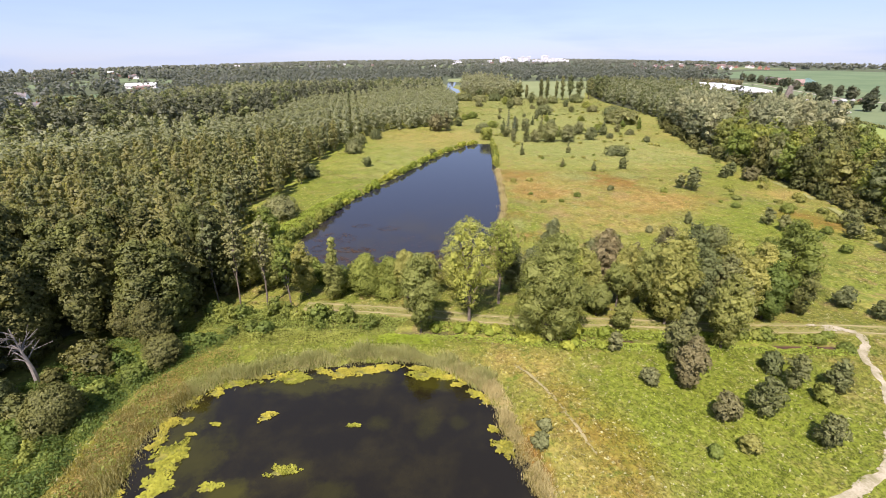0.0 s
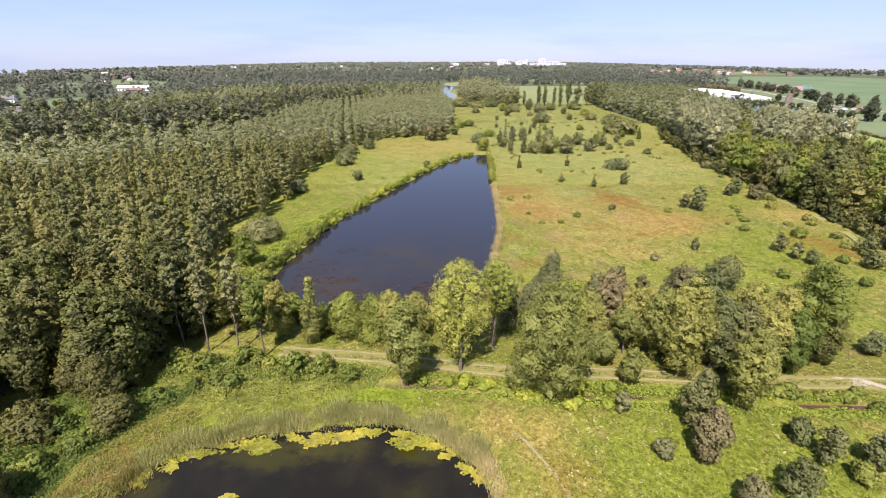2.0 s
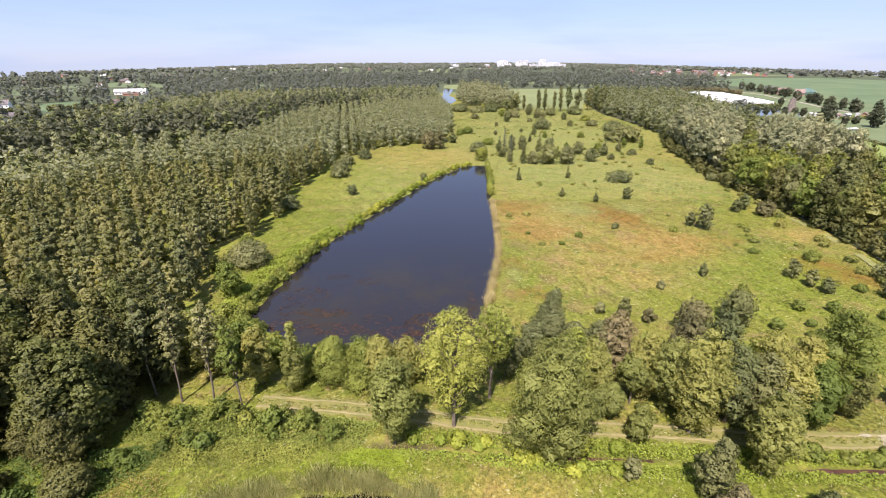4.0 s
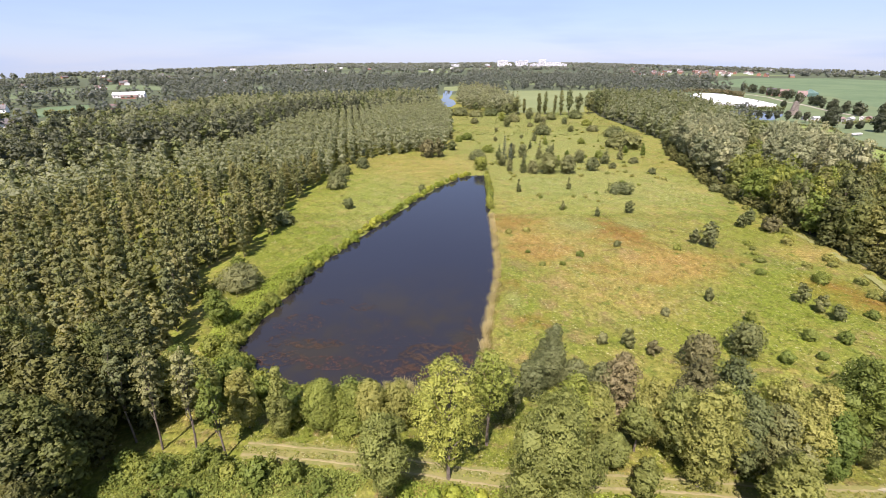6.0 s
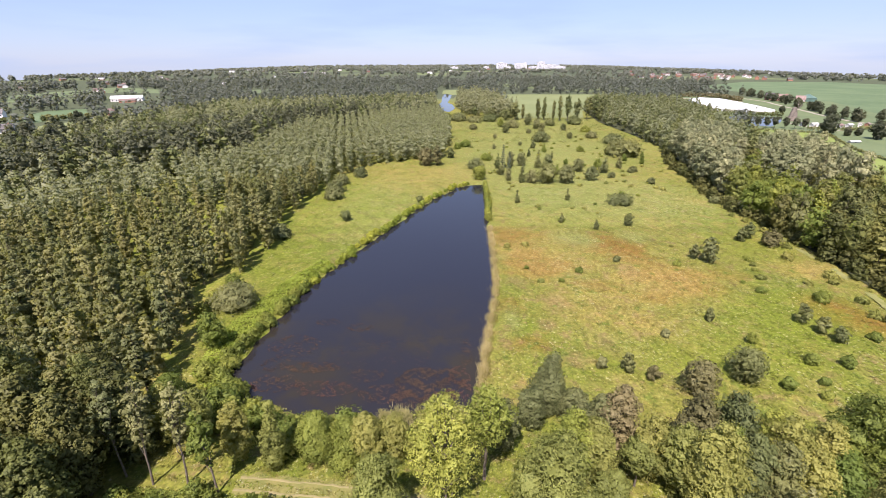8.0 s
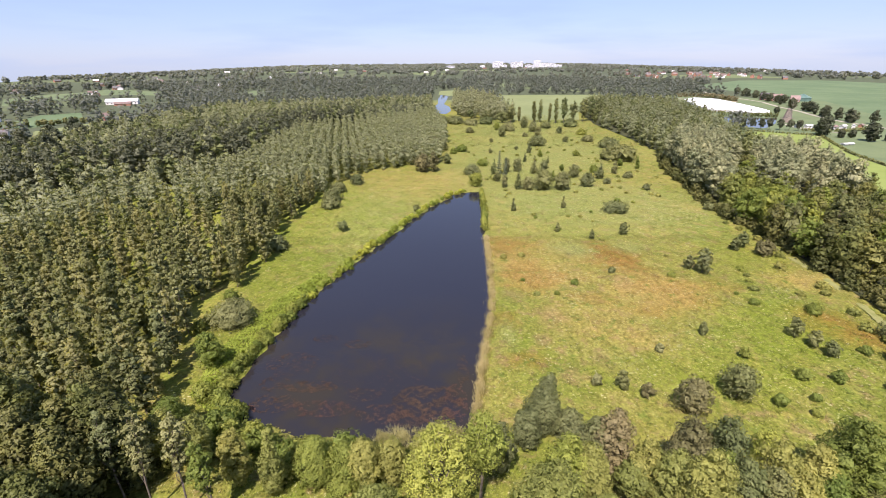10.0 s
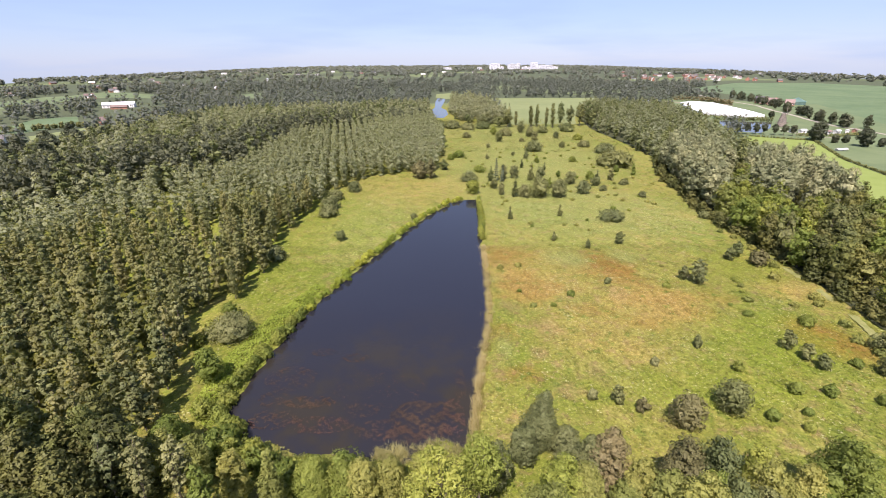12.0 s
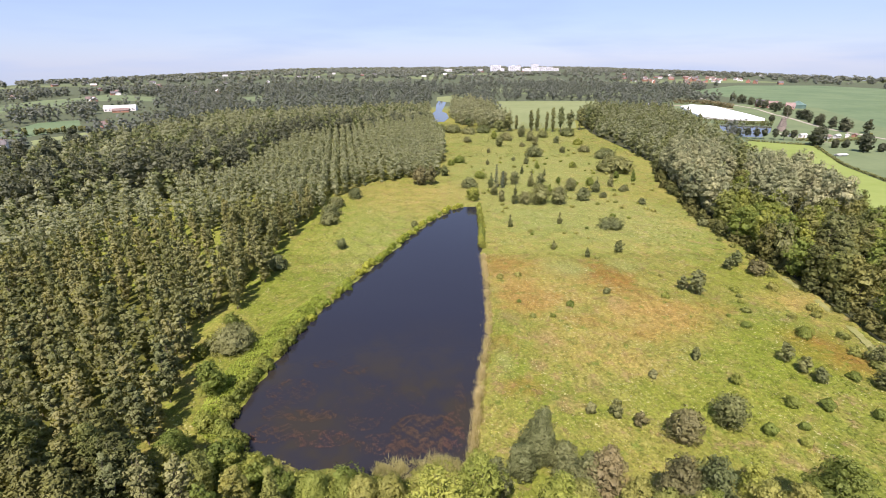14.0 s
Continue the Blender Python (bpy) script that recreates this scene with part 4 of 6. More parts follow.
TRACKSIDE = "trees along the farm track"
ROW = [  # x, y, height, width, leaf, profile, base, clumps, label
    (4.4, 56.2, 15.0, 9.2, "bright", "ash", 0.08, 84, "tall ash tree with bright yellow-green top beside the track"),
    (-2.3, 53.9, 11.8, 6.6, "olive", "ash", 0.04, 62, "ivy-covered olive-green tree beside the track"),
    (9.0, 61.0, 13.3, 7.2, "bright", "ash", 0.38, 52, "slender ash tree with bare lower trunk"),
    (14.2, 53.5, 14.2, 10.6, "olive", "plume", 0.0, 115, "broad olive-green tree branched to the ground"),
    (18.8, 60.6, 10.7, 6.23, "bright", "round", 0.05, 45, "round bright yellow-green tree north of the track"),
    (18.8, 73.0, 9.0, 8.4, "grey", "cone", 0.0, 85, "grey-green pyramid-shaped tree in the meadow"),
    (16.0, 70.0, 5.5, 5.5, "grey", "round", 0.0, 34, "grey-green bushy tree at the foot of a taller one"),
    (21.8, 70.5, 5.0, 5.0, "grey", "round", 0.0, 34, "grey-green bushy tree at the foot of a taller one"),
    (11.5, 65.7, 7.57, 5.34, "grey", "round", 0.02, 30, "grey-green bushy tree near the pond"),
    (25.3, 64.4, 10.7, 6.67, "plum", "round", 0.03, 45, "dull dark tree with purplish leaves"),
    (26.3, 60.2, 7.12, 4.9, "olive", "ash", 0.3, 26, "small olive tree with forked bare stems"),
    (25.3, 54.6, 4.81, 3.74, "olive", "round", 0.02, 22, "small bushy tree at the track's edge"),
    (31.4, 55.6, 13.7, 7.57, "olive", "round", 0.06, 58, "tall olive-green oak beside the track"),
    (36.0, 49.8, 10.5, 5.6, "olive", "round", 0.05, 50, "tall narrow olive-green tree south of the track"),
    (39.1, 52.8, 8.46, 4.45, "grey", "round", 0.02, 28, "grey-green tree beside a taller one"),
    (32.5, 62.1, 12, 6.67, "plum", "round", 0.05, 45, "dark purplish tree behind the track"),
    (36.4, 60.8, 13, 6.67, "dark", "round", 0.05, 45, "dark green tree behind the track"),
    (41.3, 59.2, 11.6, 6.23, "olive", "round", 0.05, 42, "olive-green oak north of the track"),
    (45.2, 59.1, 10.7, 5.79, "olive", "round", 0.05, 40, "olive-green tree north of the track"),
    (49.4, 59.1, 13.8, 8.4, "nettle", "ash", 0.03, 66, "spreading fresh green poplar beside the track"),
    (28.6, 43.0, 6.4, 4.1, "plum", "round", 0.0, 44, "dense dark tree in the rough meadow"),
    (29.4, 47.3, 7.6, 4.2, "dark", "round", 0.0, 36, "dark olive tree between ditch and meadow"),
    (-16.1, 62.5, 10.2, 5.16, "olive", "cone", 0.02, 40, "pointed olive-green tree north of the track"),
    (-20.7, 63.5, 8.9, 4.63, "olive", "round", 0.05, 32, "olive-green tree by the pond's corner"),
    (-4.8, 62.8, 7.8, 5.0, "olive", "ash", 0.05, 34, "grey olive tree between track and pond"),
    (-11.7, 64.5, 6.41, 6.23, "green", "mound", 0.0, 46, "dense round bush north of the track"),
    (-7.4, 64.1, 6.05, 6.23, "green", "mound", 0.0, 46, "dense round bush north of the track"),
    (-1.6, 63.8, 7.12, 5.34, "olive", "round", 0.0, 34, "olive bushy tree behind the track"),
    (2.7, 65.7, 6.23, 5.34, "olive", "round", 0.0, 32, "olive bushy tree near the pond"),
    (21.5, 67.7, 5.79, 5.34, "grey", "round", 0.0, 30, "grey-green bushy tree in the meadow"),
    (39.2, 65.1, 6.67, 4.9, "green", "round", 0.0, 30, "fresh green bushy tree in the meadow"),
    (45.8, 66.6, 5.34, 4.45, "bright", "round", 0.0, 28, "yellow-green bush at the meadow's edge"),
    (21.5, 61.0, 9.0, 6.0, "olive", "round", 0.03, 44, "olive-green tree north of the track"),
    (23.0, 65.5, 8.8, 6.0, "grey", "round", 0.03, 44, "grey-green tree behind the track"),
    (22.6, 57.8, 5.0, 4.2, "olive", "ash", 0.1, 34, "thin olive bushy tree beside the track"),
    (-36.0, 66.0, 11.0, 6.5, "green", "round", 0.03, 48, "leafy green tree at the wood's corner"),
    (-31.0, 66.5, 9.0, 5.6, "olive", "round", 0.03, 44, "olive-green tree by the pond's corner"),
    (-27.0, 66.0, 8.8, 5.4, "olive", "round", 0.03, 44, "olive-green tree by the pond's corner"),
    (-33.0, 71.0, 7.0, 5.6, "green", "round", 0.0, 40, "fresh green bushy tree on the pond's bank"),
    (28.0, 61.5, 9.5, 6.0, "olive", "round", 0.03, 44, "olive-green tree north of the track"),
    (29.8, 59.0, 10.5, 6.0, "olive", "ash", 0.03, 44, "olive-green tree north of the track"),
    (32.7, 59.3, 10.5, 5.5, "plum", "round", 0.03, 44, "dull dark tree north of the track"),
    (34.9, 59.0, 10, 5.5, "bright", "round", 0.03, 44, "yellow-green tree north of the track"),
    (36.5, 57.4, 10.5, 6.0, "dark", "round", 0.03, 44, "dark green tree north of the track"),
    (39.6, 57.1, 10, 6.0, "dark", "round", 0.03, 44, "dark green tree north of the track"),
    (42.4, 56.9, 9.5, 5.5, "olive", "ash", 0.03, 44, "olive-green tree north of the track"),
    (45.6, 57.1, 9, 5.5, "nettle", "round", 0.03, 44, "fresh green tree north of the track"),
    (51.1, 58.7, 8, 5.5, "thick", "round", 0.03, 44, "dense dark green tree by the meadow"),
]
for x, y, h, w, kind, profile, base, blobs, label in ROW:
    big = h > 8.5
    plant("tree" if big else "bush", label, "tree" if big else "bush", x, y, h, w, kind, profile, int(blobs * 1.6) if big else blobs, 116 if big else 185, 0.118, base, (26 if kind == "bright" else 12) if big else 4, group=TRACKSIDE if big else "bushes by the track", turn=0.0, back=9.0 if h == 15.0 else 0.0, airy=kind == "bright" and profile != "round")
for x, y, h, w, lean in ((-21.6, 58.9, 11.6, 4.09, 2), (-25.7, 60.0, 14.2, 4.63, -3), (-29.7, 59.9, 14.7, 4.45, -4), (-33.5, 60.9, 14.2, 4.9, -4)):
    plant("tree", "slender tree with long bare trunk and thin crown", "tree", x, y, h, w, "grey" if lean < 0 else "green", "ash", 40, 80, 0.16, 0.34, 16, 0.12, TRACKSIDE, lean=lean, airy=True)


def dead_tree(x, y, h):
    rng = np.random.default_rng(3)
    pts = np.array([(0, 0, -0.2), (-0.1, 0.1, h * 0.3), (-0.5, 0.1, h * 0.62), (-0.9, 0.2, h)])
    pieces = [tube(pts, (0.3, 0.24, 0.14, 0.04), 7)]
    for k in range(16):
        z = rng.uniform(0.4, 0.95) * h
        a, far = rng.uniform(0, 2 * math.pi), rng.uniform(0.8, 2.4)
        p = np.array([np.interp(z, pts[:, 2], pts[:, i]) for i in range(3)])
        q = p + (far * math.cos(a), far * math.sin(a), far * 0.7)
        pieces.append(tube([p, (p + q) / 2 + (0, 0, 0.15), q], (0.08, 0.05, 0.015), 5))
        for _ in range(3):
            pieces.append(tube([(p + q) / 2, q + rng.normal(0, 0.5, 3)], (0.035, 0.01), 4))
    root = tagged(new("dead_tree"), "bare dead tree with pale bark above green undergrowth", "tree")
    root.matrix_world = pose(x, y, 0)
    part("trunk", mesh_of("trunk", *joined(pieces), BARK_PALE), root)


dead_tree(-45.2, 42.0, 7.5)

BUSHES = [  # x, y, height, width, leaf, profile
    (-27.0, 154.4, 3.2, 4.09, "dark", "round"), (-5.3, 173.9, 2.49, 2.85, "dark", "round"), (-42.6, 140.1, 3.74, 8.01, "grey", "mound"), (-36.5, 178.5, 3.8, 8.6, "grey", "mound"), (-38.0, 188.0, 4.2, 8.6, "grey", "mound"), (-38.5, 200.0, 3.8, 8.4, "grey", "mound"), (-33.0, 213.0, 4.0, 7.5, "grey", "mound"), (-5.8, 235.0, 8.46, 9.6, "plum", "round"),
    (28.7, 174.5, 4.81, 3.03, "dark", "cone"), (46.8, 177.0, 4.63, 3.03, "dark", "cone"), (39.2, 153.6, 2.85, 2.31, "dark", "cone"), (48.0, 146.9, 3.38, 2.49, "dark", "cone"), (59.0, 151.0, 3.74, 3.56, "dark", "round"), (63.7, 172.5, 3.03, 10.7, "grey", "mound"),
    (68.2, 123.7, 6.59, 5.16, "grey", "round"), (66.0, 126.3, 3.74, 3.12, "grey", "round"), (88.1, 140.7, 4.63, 4, "dark", "round"), (90.6, 135.0, 4.09, 6.59, "plum", "mound"), (84.8, 138.4, 3.74, 3.56, "dark", "round"), (54.1, 96.8, 2.76, 2.94, "dark", "cone"),
    (57.7, 89.4, 1.99, 2.14, "green", "round"), (71.2, 96.4, 3.74, 3.56, "dark", "round"), (72.5, 93.0, 3.38, 3.38, "dark", "round"), (73.3, 90.0, 3.03, 3.03, "dark", "round"), (50.2, 79.1, 5.9, 6.6, "dark", "round"), (41.8, 76.3, 5.3, 6.8, "plum", "round"),
    (36.4, 79.3, 2.49, 2.67, "plum", "round"), (33.2, 81.4, 3.38, 2.85, "dark", "round"), (69.0, 82.8, 1.85, 2.85, "green", "round"), (63.7, 83.4, 1.71, 2.67, "green", "round"), (55.9, 77.3, 1.85, 2.67, "green", "round"), (29.4, 82.4, 1.96, 1.96, "grey", "round"),
    (43.7, 91.6, 1.42, 1.78, "grey", "mound"), (96.9, 174.1, 2.31, 4.45, "grey", "round"), (29.7, 37.6, 3.3, 3.4, "plum", "round"), (34.1, 38.5, 4.38, 4.07, "dark", "round"), (39.4, 45.4, 2.51, 3.3, "dark", "round"), (40.2, 42.5, 4.3, 3.5, "dark", "round"),
    (41.7, 40.4, 2.2, 2.6, "green", "round"), (44.4, 42.0, 4.2, 3.0, "dark", "round"), (37.6, 34.4, 3.6, 3.4, "dark", "round"), (29.8, 33.6, 1.8, 2.5, "olive", "round"),
    (24.5, 43.2, 2.03, 2.51, "grey", "round"), (22.5, 49.3, 2.51, 2.51, "grey", "round"), (10.5, 34.1, 1.69, 1.96, "grey", "round"), (11.3, 36.1, 1.16, 1.6, "grey", "round"), (26.4, 33.0, 1.17, 1.41, "green", "round"), (-37.6, 36.0, 4.9, 6.0, "shade", "round"),
    (-33.2, 46.4, 3.5, 4.8, "shade", "round"), (-36.3, 49.7, 6.67, 4.98, "shade", "round"), (-40.4, 51.6, 5.79, 4.9, "shade", "round"), (-45.6, 37.7, 3.74, 4.45, "dark", "round"), (-38.3, 101.0, 4.8, 11.5, "grey", "mound"), (-32.7, 78.7, 3.56, 4.45, "green", "round"),
    (-35.6, 87.2, 7.12, 5.79, "green", "round"), (-41.6, 108.4, 3.56, 4.45, "green", "round"), (59.6, 60.5, 3.03, 4, "grey", "round"), (62.3, 57.2, 2.67, 3.12, "dark", "round"), (77.8, 62.5, 3.12, 3.56, "grey", "round"), (85.2, 81.1, 4.45, 5.34, "dark", "round"),
    (91.8, 89.1, 4.9, 5.34, "dark", "round"), (81.4, 104.6, 1.85, 4.45, "green", "mound"), (60.0, 75.3, 1.14, 1.96, "green", "round"), (76.2, 80.8, 1.57, 2.67, "green", "round"), (62.2, 78.5, 1.14, 1.78, "green", "round"), (80.1, 90.7, 1.42, 2.67, "green", "mound"),
    (83.0, 88.0, 3.6, 4.2, "dark", "round"), (88.5, 95.0, 3.8, 4.6, "dark", "round"), (46.3, 124.6, 1.16, 1.96, "dark", "round"), (71.5, 108.3, 1.14, 2.67, "green", "mound"),
    (27.1, 228.5, 6.9, 4.9, "dark", "cone"), (33.5, 232.4, 7, 5.6, "grey", "round"), (27.2, 215.6, 4.6, 4.1, "dark", "round"), (29.3, 205.6, 5.3, 3.9, "grey", "round"), (38.9, 234.3, 6.1, 6.2, "grey", "round"), (34.2, 202.4, 8.7, 4.4, "dark", "cone"),
    (45.8, 230.1, 8.5, 5.6, "dark", "cone"), (50.3, 230.0, 6.5, 5.6, "grey", "round"), (38.2, 202.3, 5.2, 6.8, "grey", "round"), (44.3, 202.2, 7.9, 10.8, "dark", "round"), (52.2, 202.0, 7.1, 8.9, "grey", "round"), (62.3, 222.0, 5.9, 6.6, "grey", "round"),
    (63.6, 206.5, 5.5, 7.2, "grey", "round"), (73.2, 220.0, 6.9, 6.6, "grey", "cone"), (83.1, 229.3, 6.3, 5.8, "grey", "cone"), (17.1, 228.7, 4.4, 8.7, "grey", "mound"), (17.3, 207.4, 5.3, 7.9, "green", "round"), (5.8, 252.8, 4.9, 6, "dark", "round"),
    (5.3, 288.3, 4.4, 3.9, "dark", "round"), (-0.5, 235.2, 10.1, 6.7, "plum", "round"), (-1.0, 285.4, 8.6, 6.9, "plum", "round"), (1.0, 335.6, 5.8, 6.5, "dark", "round"), (43.8, 338.5, 7.4, 7.4, "dark", "round"), (51.8, 366.2, 5.6, 12.6, "grey", "mound"),
    (68.4, 360.7, 7.2, 8, "grey", "round"), (68.9, 342.0, 6.8, 6.8, "grey", "round"), (82.1, 378.8, 5.1, 10.4, "dark", "mound"), (65.5, 381.6, 8.5, 8.5, "grey", "round"), (61.6, 303.2, 6, 14.1, "grey", "mound"), (86.2, 352.4, 4.7, 6.2, "grey", "round"),
    (81.3, 314.8, 3.9, 4.7, "dark", "round"), (102.4, 385.8, 6.1, 13.6, "dark", "mound"), (52.5, 281.0, 5.5, 4.8, "grey", "cone"), (56.4, 269.5, 4.7, 4.6, "green", "cone"), (56.8, 251.6, 3.9, 2.5, "grey", "cone"), (95.6, 260.5, 7.2, 25.3, "dark", "mound"),
    (102.6, 295.2, 5.4, 16.6, "grey", "mound"), (95.9, 316.6, 3.6, 9.6, "grey", "mound"), (97.5, 239.3, 5.5, 4.3, "green", "cone"), (99.7, 345.5, 3.9, 8.7, "green", "mound"), (59.3, 338.0, 3, 5, "grey", "mound"), (34.2, 314.7, 2.7, 3.1, "grey", "round"),
    (43.6, 371.7, 5.7, 6.4, "green", "round"), (22.6, 357.4, 3.9, 7.8, "grey", "mound"), (14.6, 285.0, 3.7, 8.2, "green", "mound"), (9.5, 279.2, 3.6, 5.4, "green", "mound"), (1.0, 413.8, 5.4, 18.2, "grey", "mound"), (38.3, 406.0, 5.4, 17.9, "dark", "mound"),
    (25.6, 400.3, 4.4, 15.6, "grey", "mound"), (13.5, 406.9, 6.2, 17.9, "grey", "mound"), (76.4, 271.7, 3, 5.4, "green", "mound"), (91.6, 246.1, 3.4, 3.8, "green", "round"), (86.3, 221.5, 2.5, 5.7, "grey", "mound"), (73.8, 231.5, 3.6, 5.2, "green", "mound"),
    (51.5, 215.1, 4.7, 4.2, "green", "cone"), (60.2, 235.9, 3.1, 2.9, "green", "round"), (46.1, 256.7, 4.5, 3.1, "dark", "cone"), (30.2, 278.6, 3, 2.7, "grey", "round"), (46.5, 290.3, 2.3, 2.8, "grey", "round"), (73.7, 211.2, 2.4, 4.2, "grey", "mound"),
    (23.6, 247.7, 3.2, 7.1, "green", "mound"), (86.3, 201.4, 2.3, 4.2, "grey", "mound"),
]
LABELS = {"olive": "low olive-green bush", "shade": "deep green bush", "dark": "dark green bush", "grey": "grey-green willow bush", "plum": "dull brownish-purple bush", "green": "fresh green bush"}
FORMS = {"round": "rounded and ragged", "mound": "low, broad and domed", "cone": "young and pointed"}
for x, y, h, w, kind, profile in BUSHES:
    where = "in the rough meadow" if y > 65 or x > 9 else "on the pond's overgrown bank"
    clumps, per, size = (int(28 * max(1, w / 6)) if h * w > 18 else 20, 46, 0.19)
    if y < 110:
        clumps, per, size = (int(36 * max(1, w / 6)) if h * w > 18 else 20, 78, 0.135)
    if y < 52:
        clumps, per, size = int(30 + 5 * w), 150, 0.105
    plant("bush", f"{LABELS[kind]}, {FORMS[profile]}, {where}", "bush", x, y, h, w, kind, profile, clumps, per, size, 0.0, 6, group="bushes in the meadow", airy=y < 52 and x > 9)


rng = np.random.default_rng(515)
n = 0
while n < 90:
    x, y = rng.uniform(14, 112), 112 + 210 * rng.uniform() ** 1.2
    if x < 18 or (x > 98 + 0.12 * (y - 160) and y > 80) or inside(WOOD_RIGHT, x, y) or (math.sin(x * 0.11) * math.sin(y * 0.07) < -0.25 and rng.uniform() < 0.8):
        continue
    k = rng.uniform(0.6, 1.3)
    plant("weed_clump", "low olive-green clump of tall meadow weeds", "bush", x, y, 0.8 * k, 2.3 * k, "olive" if n % 3 else "green", "mound", 9, 44, 0.15, 0.0, 2, group="weed clumps in the meadow", key=f"clump{'olive' if n % 3 else 'green'}{n % 2}", rng=rng)
    n += 1


def spire(x, y, h):
    """A narrow spruce with drooping tiers."""
    rng, pieces = np.random.default_rng(int(x * 10)), []
    root = tagged(new("spruce_tree"), "dark narrow spruce with pointed top in the meadow", "tree", "spruces in the meadow")
    root.matrix_world = pose(x, y, 0)
    for k in range(11):
        z = h * (0.08 + 0.088 * k)
        r = h * 0.17 * (1 - k / 11.5)
        a = rng.uniform(0, 2 * np.pi, 26)
        d = rng.uniform(0.2, 1, 26) * r
        c = np.stack([d * np.cos(a), d * np.sin(a), z - d * 0.25], 1)
        pieces.append(cards(rng, c, np.stack([np.cos(a), np.sin(a), 0 * a + 1.0], 1), 0.42, 0.5))
    part("crown", mesh_of("crown", *joined(pieces), LEAF["spruce"]), root)
    part("trunk", mesh_of("trunk", *tube([(0, 0, -0.1), (0, 0, h)], (0.14, 0.02), 6), BARK), root)


for x, y, h in ((29.5, 228.2, 11), (32.4, 227.3, 8)):
    spire(x, y, h)


def thicket(line, step, h, w, kind, label, group, spread=0.6, keys=4, per=62, size=0.135):
    """Low leafy clumps along a line, each an object of its own on a few shared meshes."""
    rng = np.random.default_rng(int(step * 100 + h * 10 + abs(line[0][0])))
    for x, y, dx, dy in along(line, step):
        k = rng.uniform(0.75, 1.3)
        plant("shrub", label, "bush", x + rng.normal(0, spread), y + rng.normal(0, spread), h * k, w * k, kind, "mound", 12, per, size, 0.0, 2, group=group, key=f"{kind}{h:g}{rng.integers(keys)}", rng=rng)


thicket([(-27.1, 75.2), (-30.5, 78.8), (-31.0, 84.5), (-29.6, 94.7), (-26.7, 109.9)], 1.7, 1.9, 3.2, "green", "dense green bankside shrub overhanging the pond", "shrubs on the far pond's bank", 0.4)
thicket([(-26.7, 109.9), (-22.6, 123.0), (-16.5, 139.7), (-8.5, 161.7), (-1.6, 178.6), (7.0, 194.5), (14.0, 201.5)], 2.6, 1.3, 2.4, "herb", "low yellow-green weeds along the pond's edge", "weeds on the far pond's bank", 0.4)
thicket([(19.3, 196.3), (18.4, 175.6), (17.4, 153.3)], 1.9, 2.6, 2.4, "bright", "upright yellow-green shrub along the pond's edge", "shrubs on the far pond's right bank", 0.3)
thicket([(-37.0, 75.0), (-34.5, 71.0), (-31.0, 69.0), (-26.0, 70.0)], 2.6, 3.6, 4.4, "green", "rounded green shrub at the pond's corner", "shrubs at the pond's corner", 0.8)
thicket([(-26.5, 71.4), (-20.6, 69.0), (-14.9, 66.5), (-6.6, 65.4), (-0.5, 65.8)], 2.5, 3.8, 6.2, "green", "tall rounded green shrub on the pond's near bank", "shrubs between pond and track", 0.6, 4, 110, 0.14)
thicket([(-33.2, 56.5), (-24.3, 56.3), (-15.3, 56.0), (-8.2, 55.4)], 2.2, 2.2, 3.2, "green", "leafy green shrub between track and near pond", "shrubs south of the track", 0.8)
thicket([(-41.0, 25.4), (-40.2, 33.1), (-38.6, 40.7), (-35.2, 48.4)], 2.0, 1.5, 3.2, "nettle", "lush green nettle and bramble clump", "brambles on the near pond's bank", 1.6)
thicket([(-31.5, 49.5), (-27.5, 52.5), (-23.5, 53.5)], 2.0, 1.4, 2.6, "nettle", "low green nettle clump behind the reeds", "brambles on the near pond's bank", 0.7)
thicket([(-38.4, 24.6), (-38.6, 33.1), (-36.5, 40.7), (-33.5, 46.6)], 2.2, 1.3, 2.6, "green", "fresh green bramble clump", "brambles on the near pond's bank", 1.2)
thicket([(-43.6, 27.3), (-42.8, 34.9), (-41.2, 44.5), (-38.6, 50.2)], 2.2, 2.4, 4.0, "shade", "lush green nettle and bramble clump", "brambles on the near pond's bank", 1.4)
thicket([(-0.1, 54.7), (8.8, 53.8), (19.4, 53.2)], 2.4, 1.0, 2.2, "herb", "low yellow-green herbs along the ditch", "herbs along the ditch", 0.4)
thicket([(11.5, 51.1), (18.6, 50.3), (24.8, 49.4)], 2.4, 0.9, 2.4, "herb", "low yellow-green bramble along the ditch", "brambles along the ditch", 0.8)
thicket([(39.7, 52.4), (51.9, 52.0), (52.0, 49.2)], 2.4, 0.9, 2.2, "green", "low green growth along the ditch", "brambles along the ditch", 0.5)
thicket([(-41.6, 108.4), (-43.9, 101.5), (-43.7, 96.6)], 2.5, 2.0, 3.5, "green", "fresh green shrub at the plantation's edge", "shrubs at the plantation's edge", 1.0)


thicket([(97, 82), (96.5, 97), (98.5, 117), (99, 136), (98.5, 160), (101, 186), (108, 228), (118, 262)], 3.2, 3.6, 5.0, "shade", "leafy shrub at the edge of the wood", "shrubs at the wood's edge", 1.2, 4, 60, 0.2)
thicket([(88, 84), (87, 97), (91, 116), (93.5, 136), (95, 160)], 8.5, 1.6, 3.2, "olive", "low shrub between meadow and wood", "shrubs at the wood's edge", 1.4, 4, 50, 0.18)


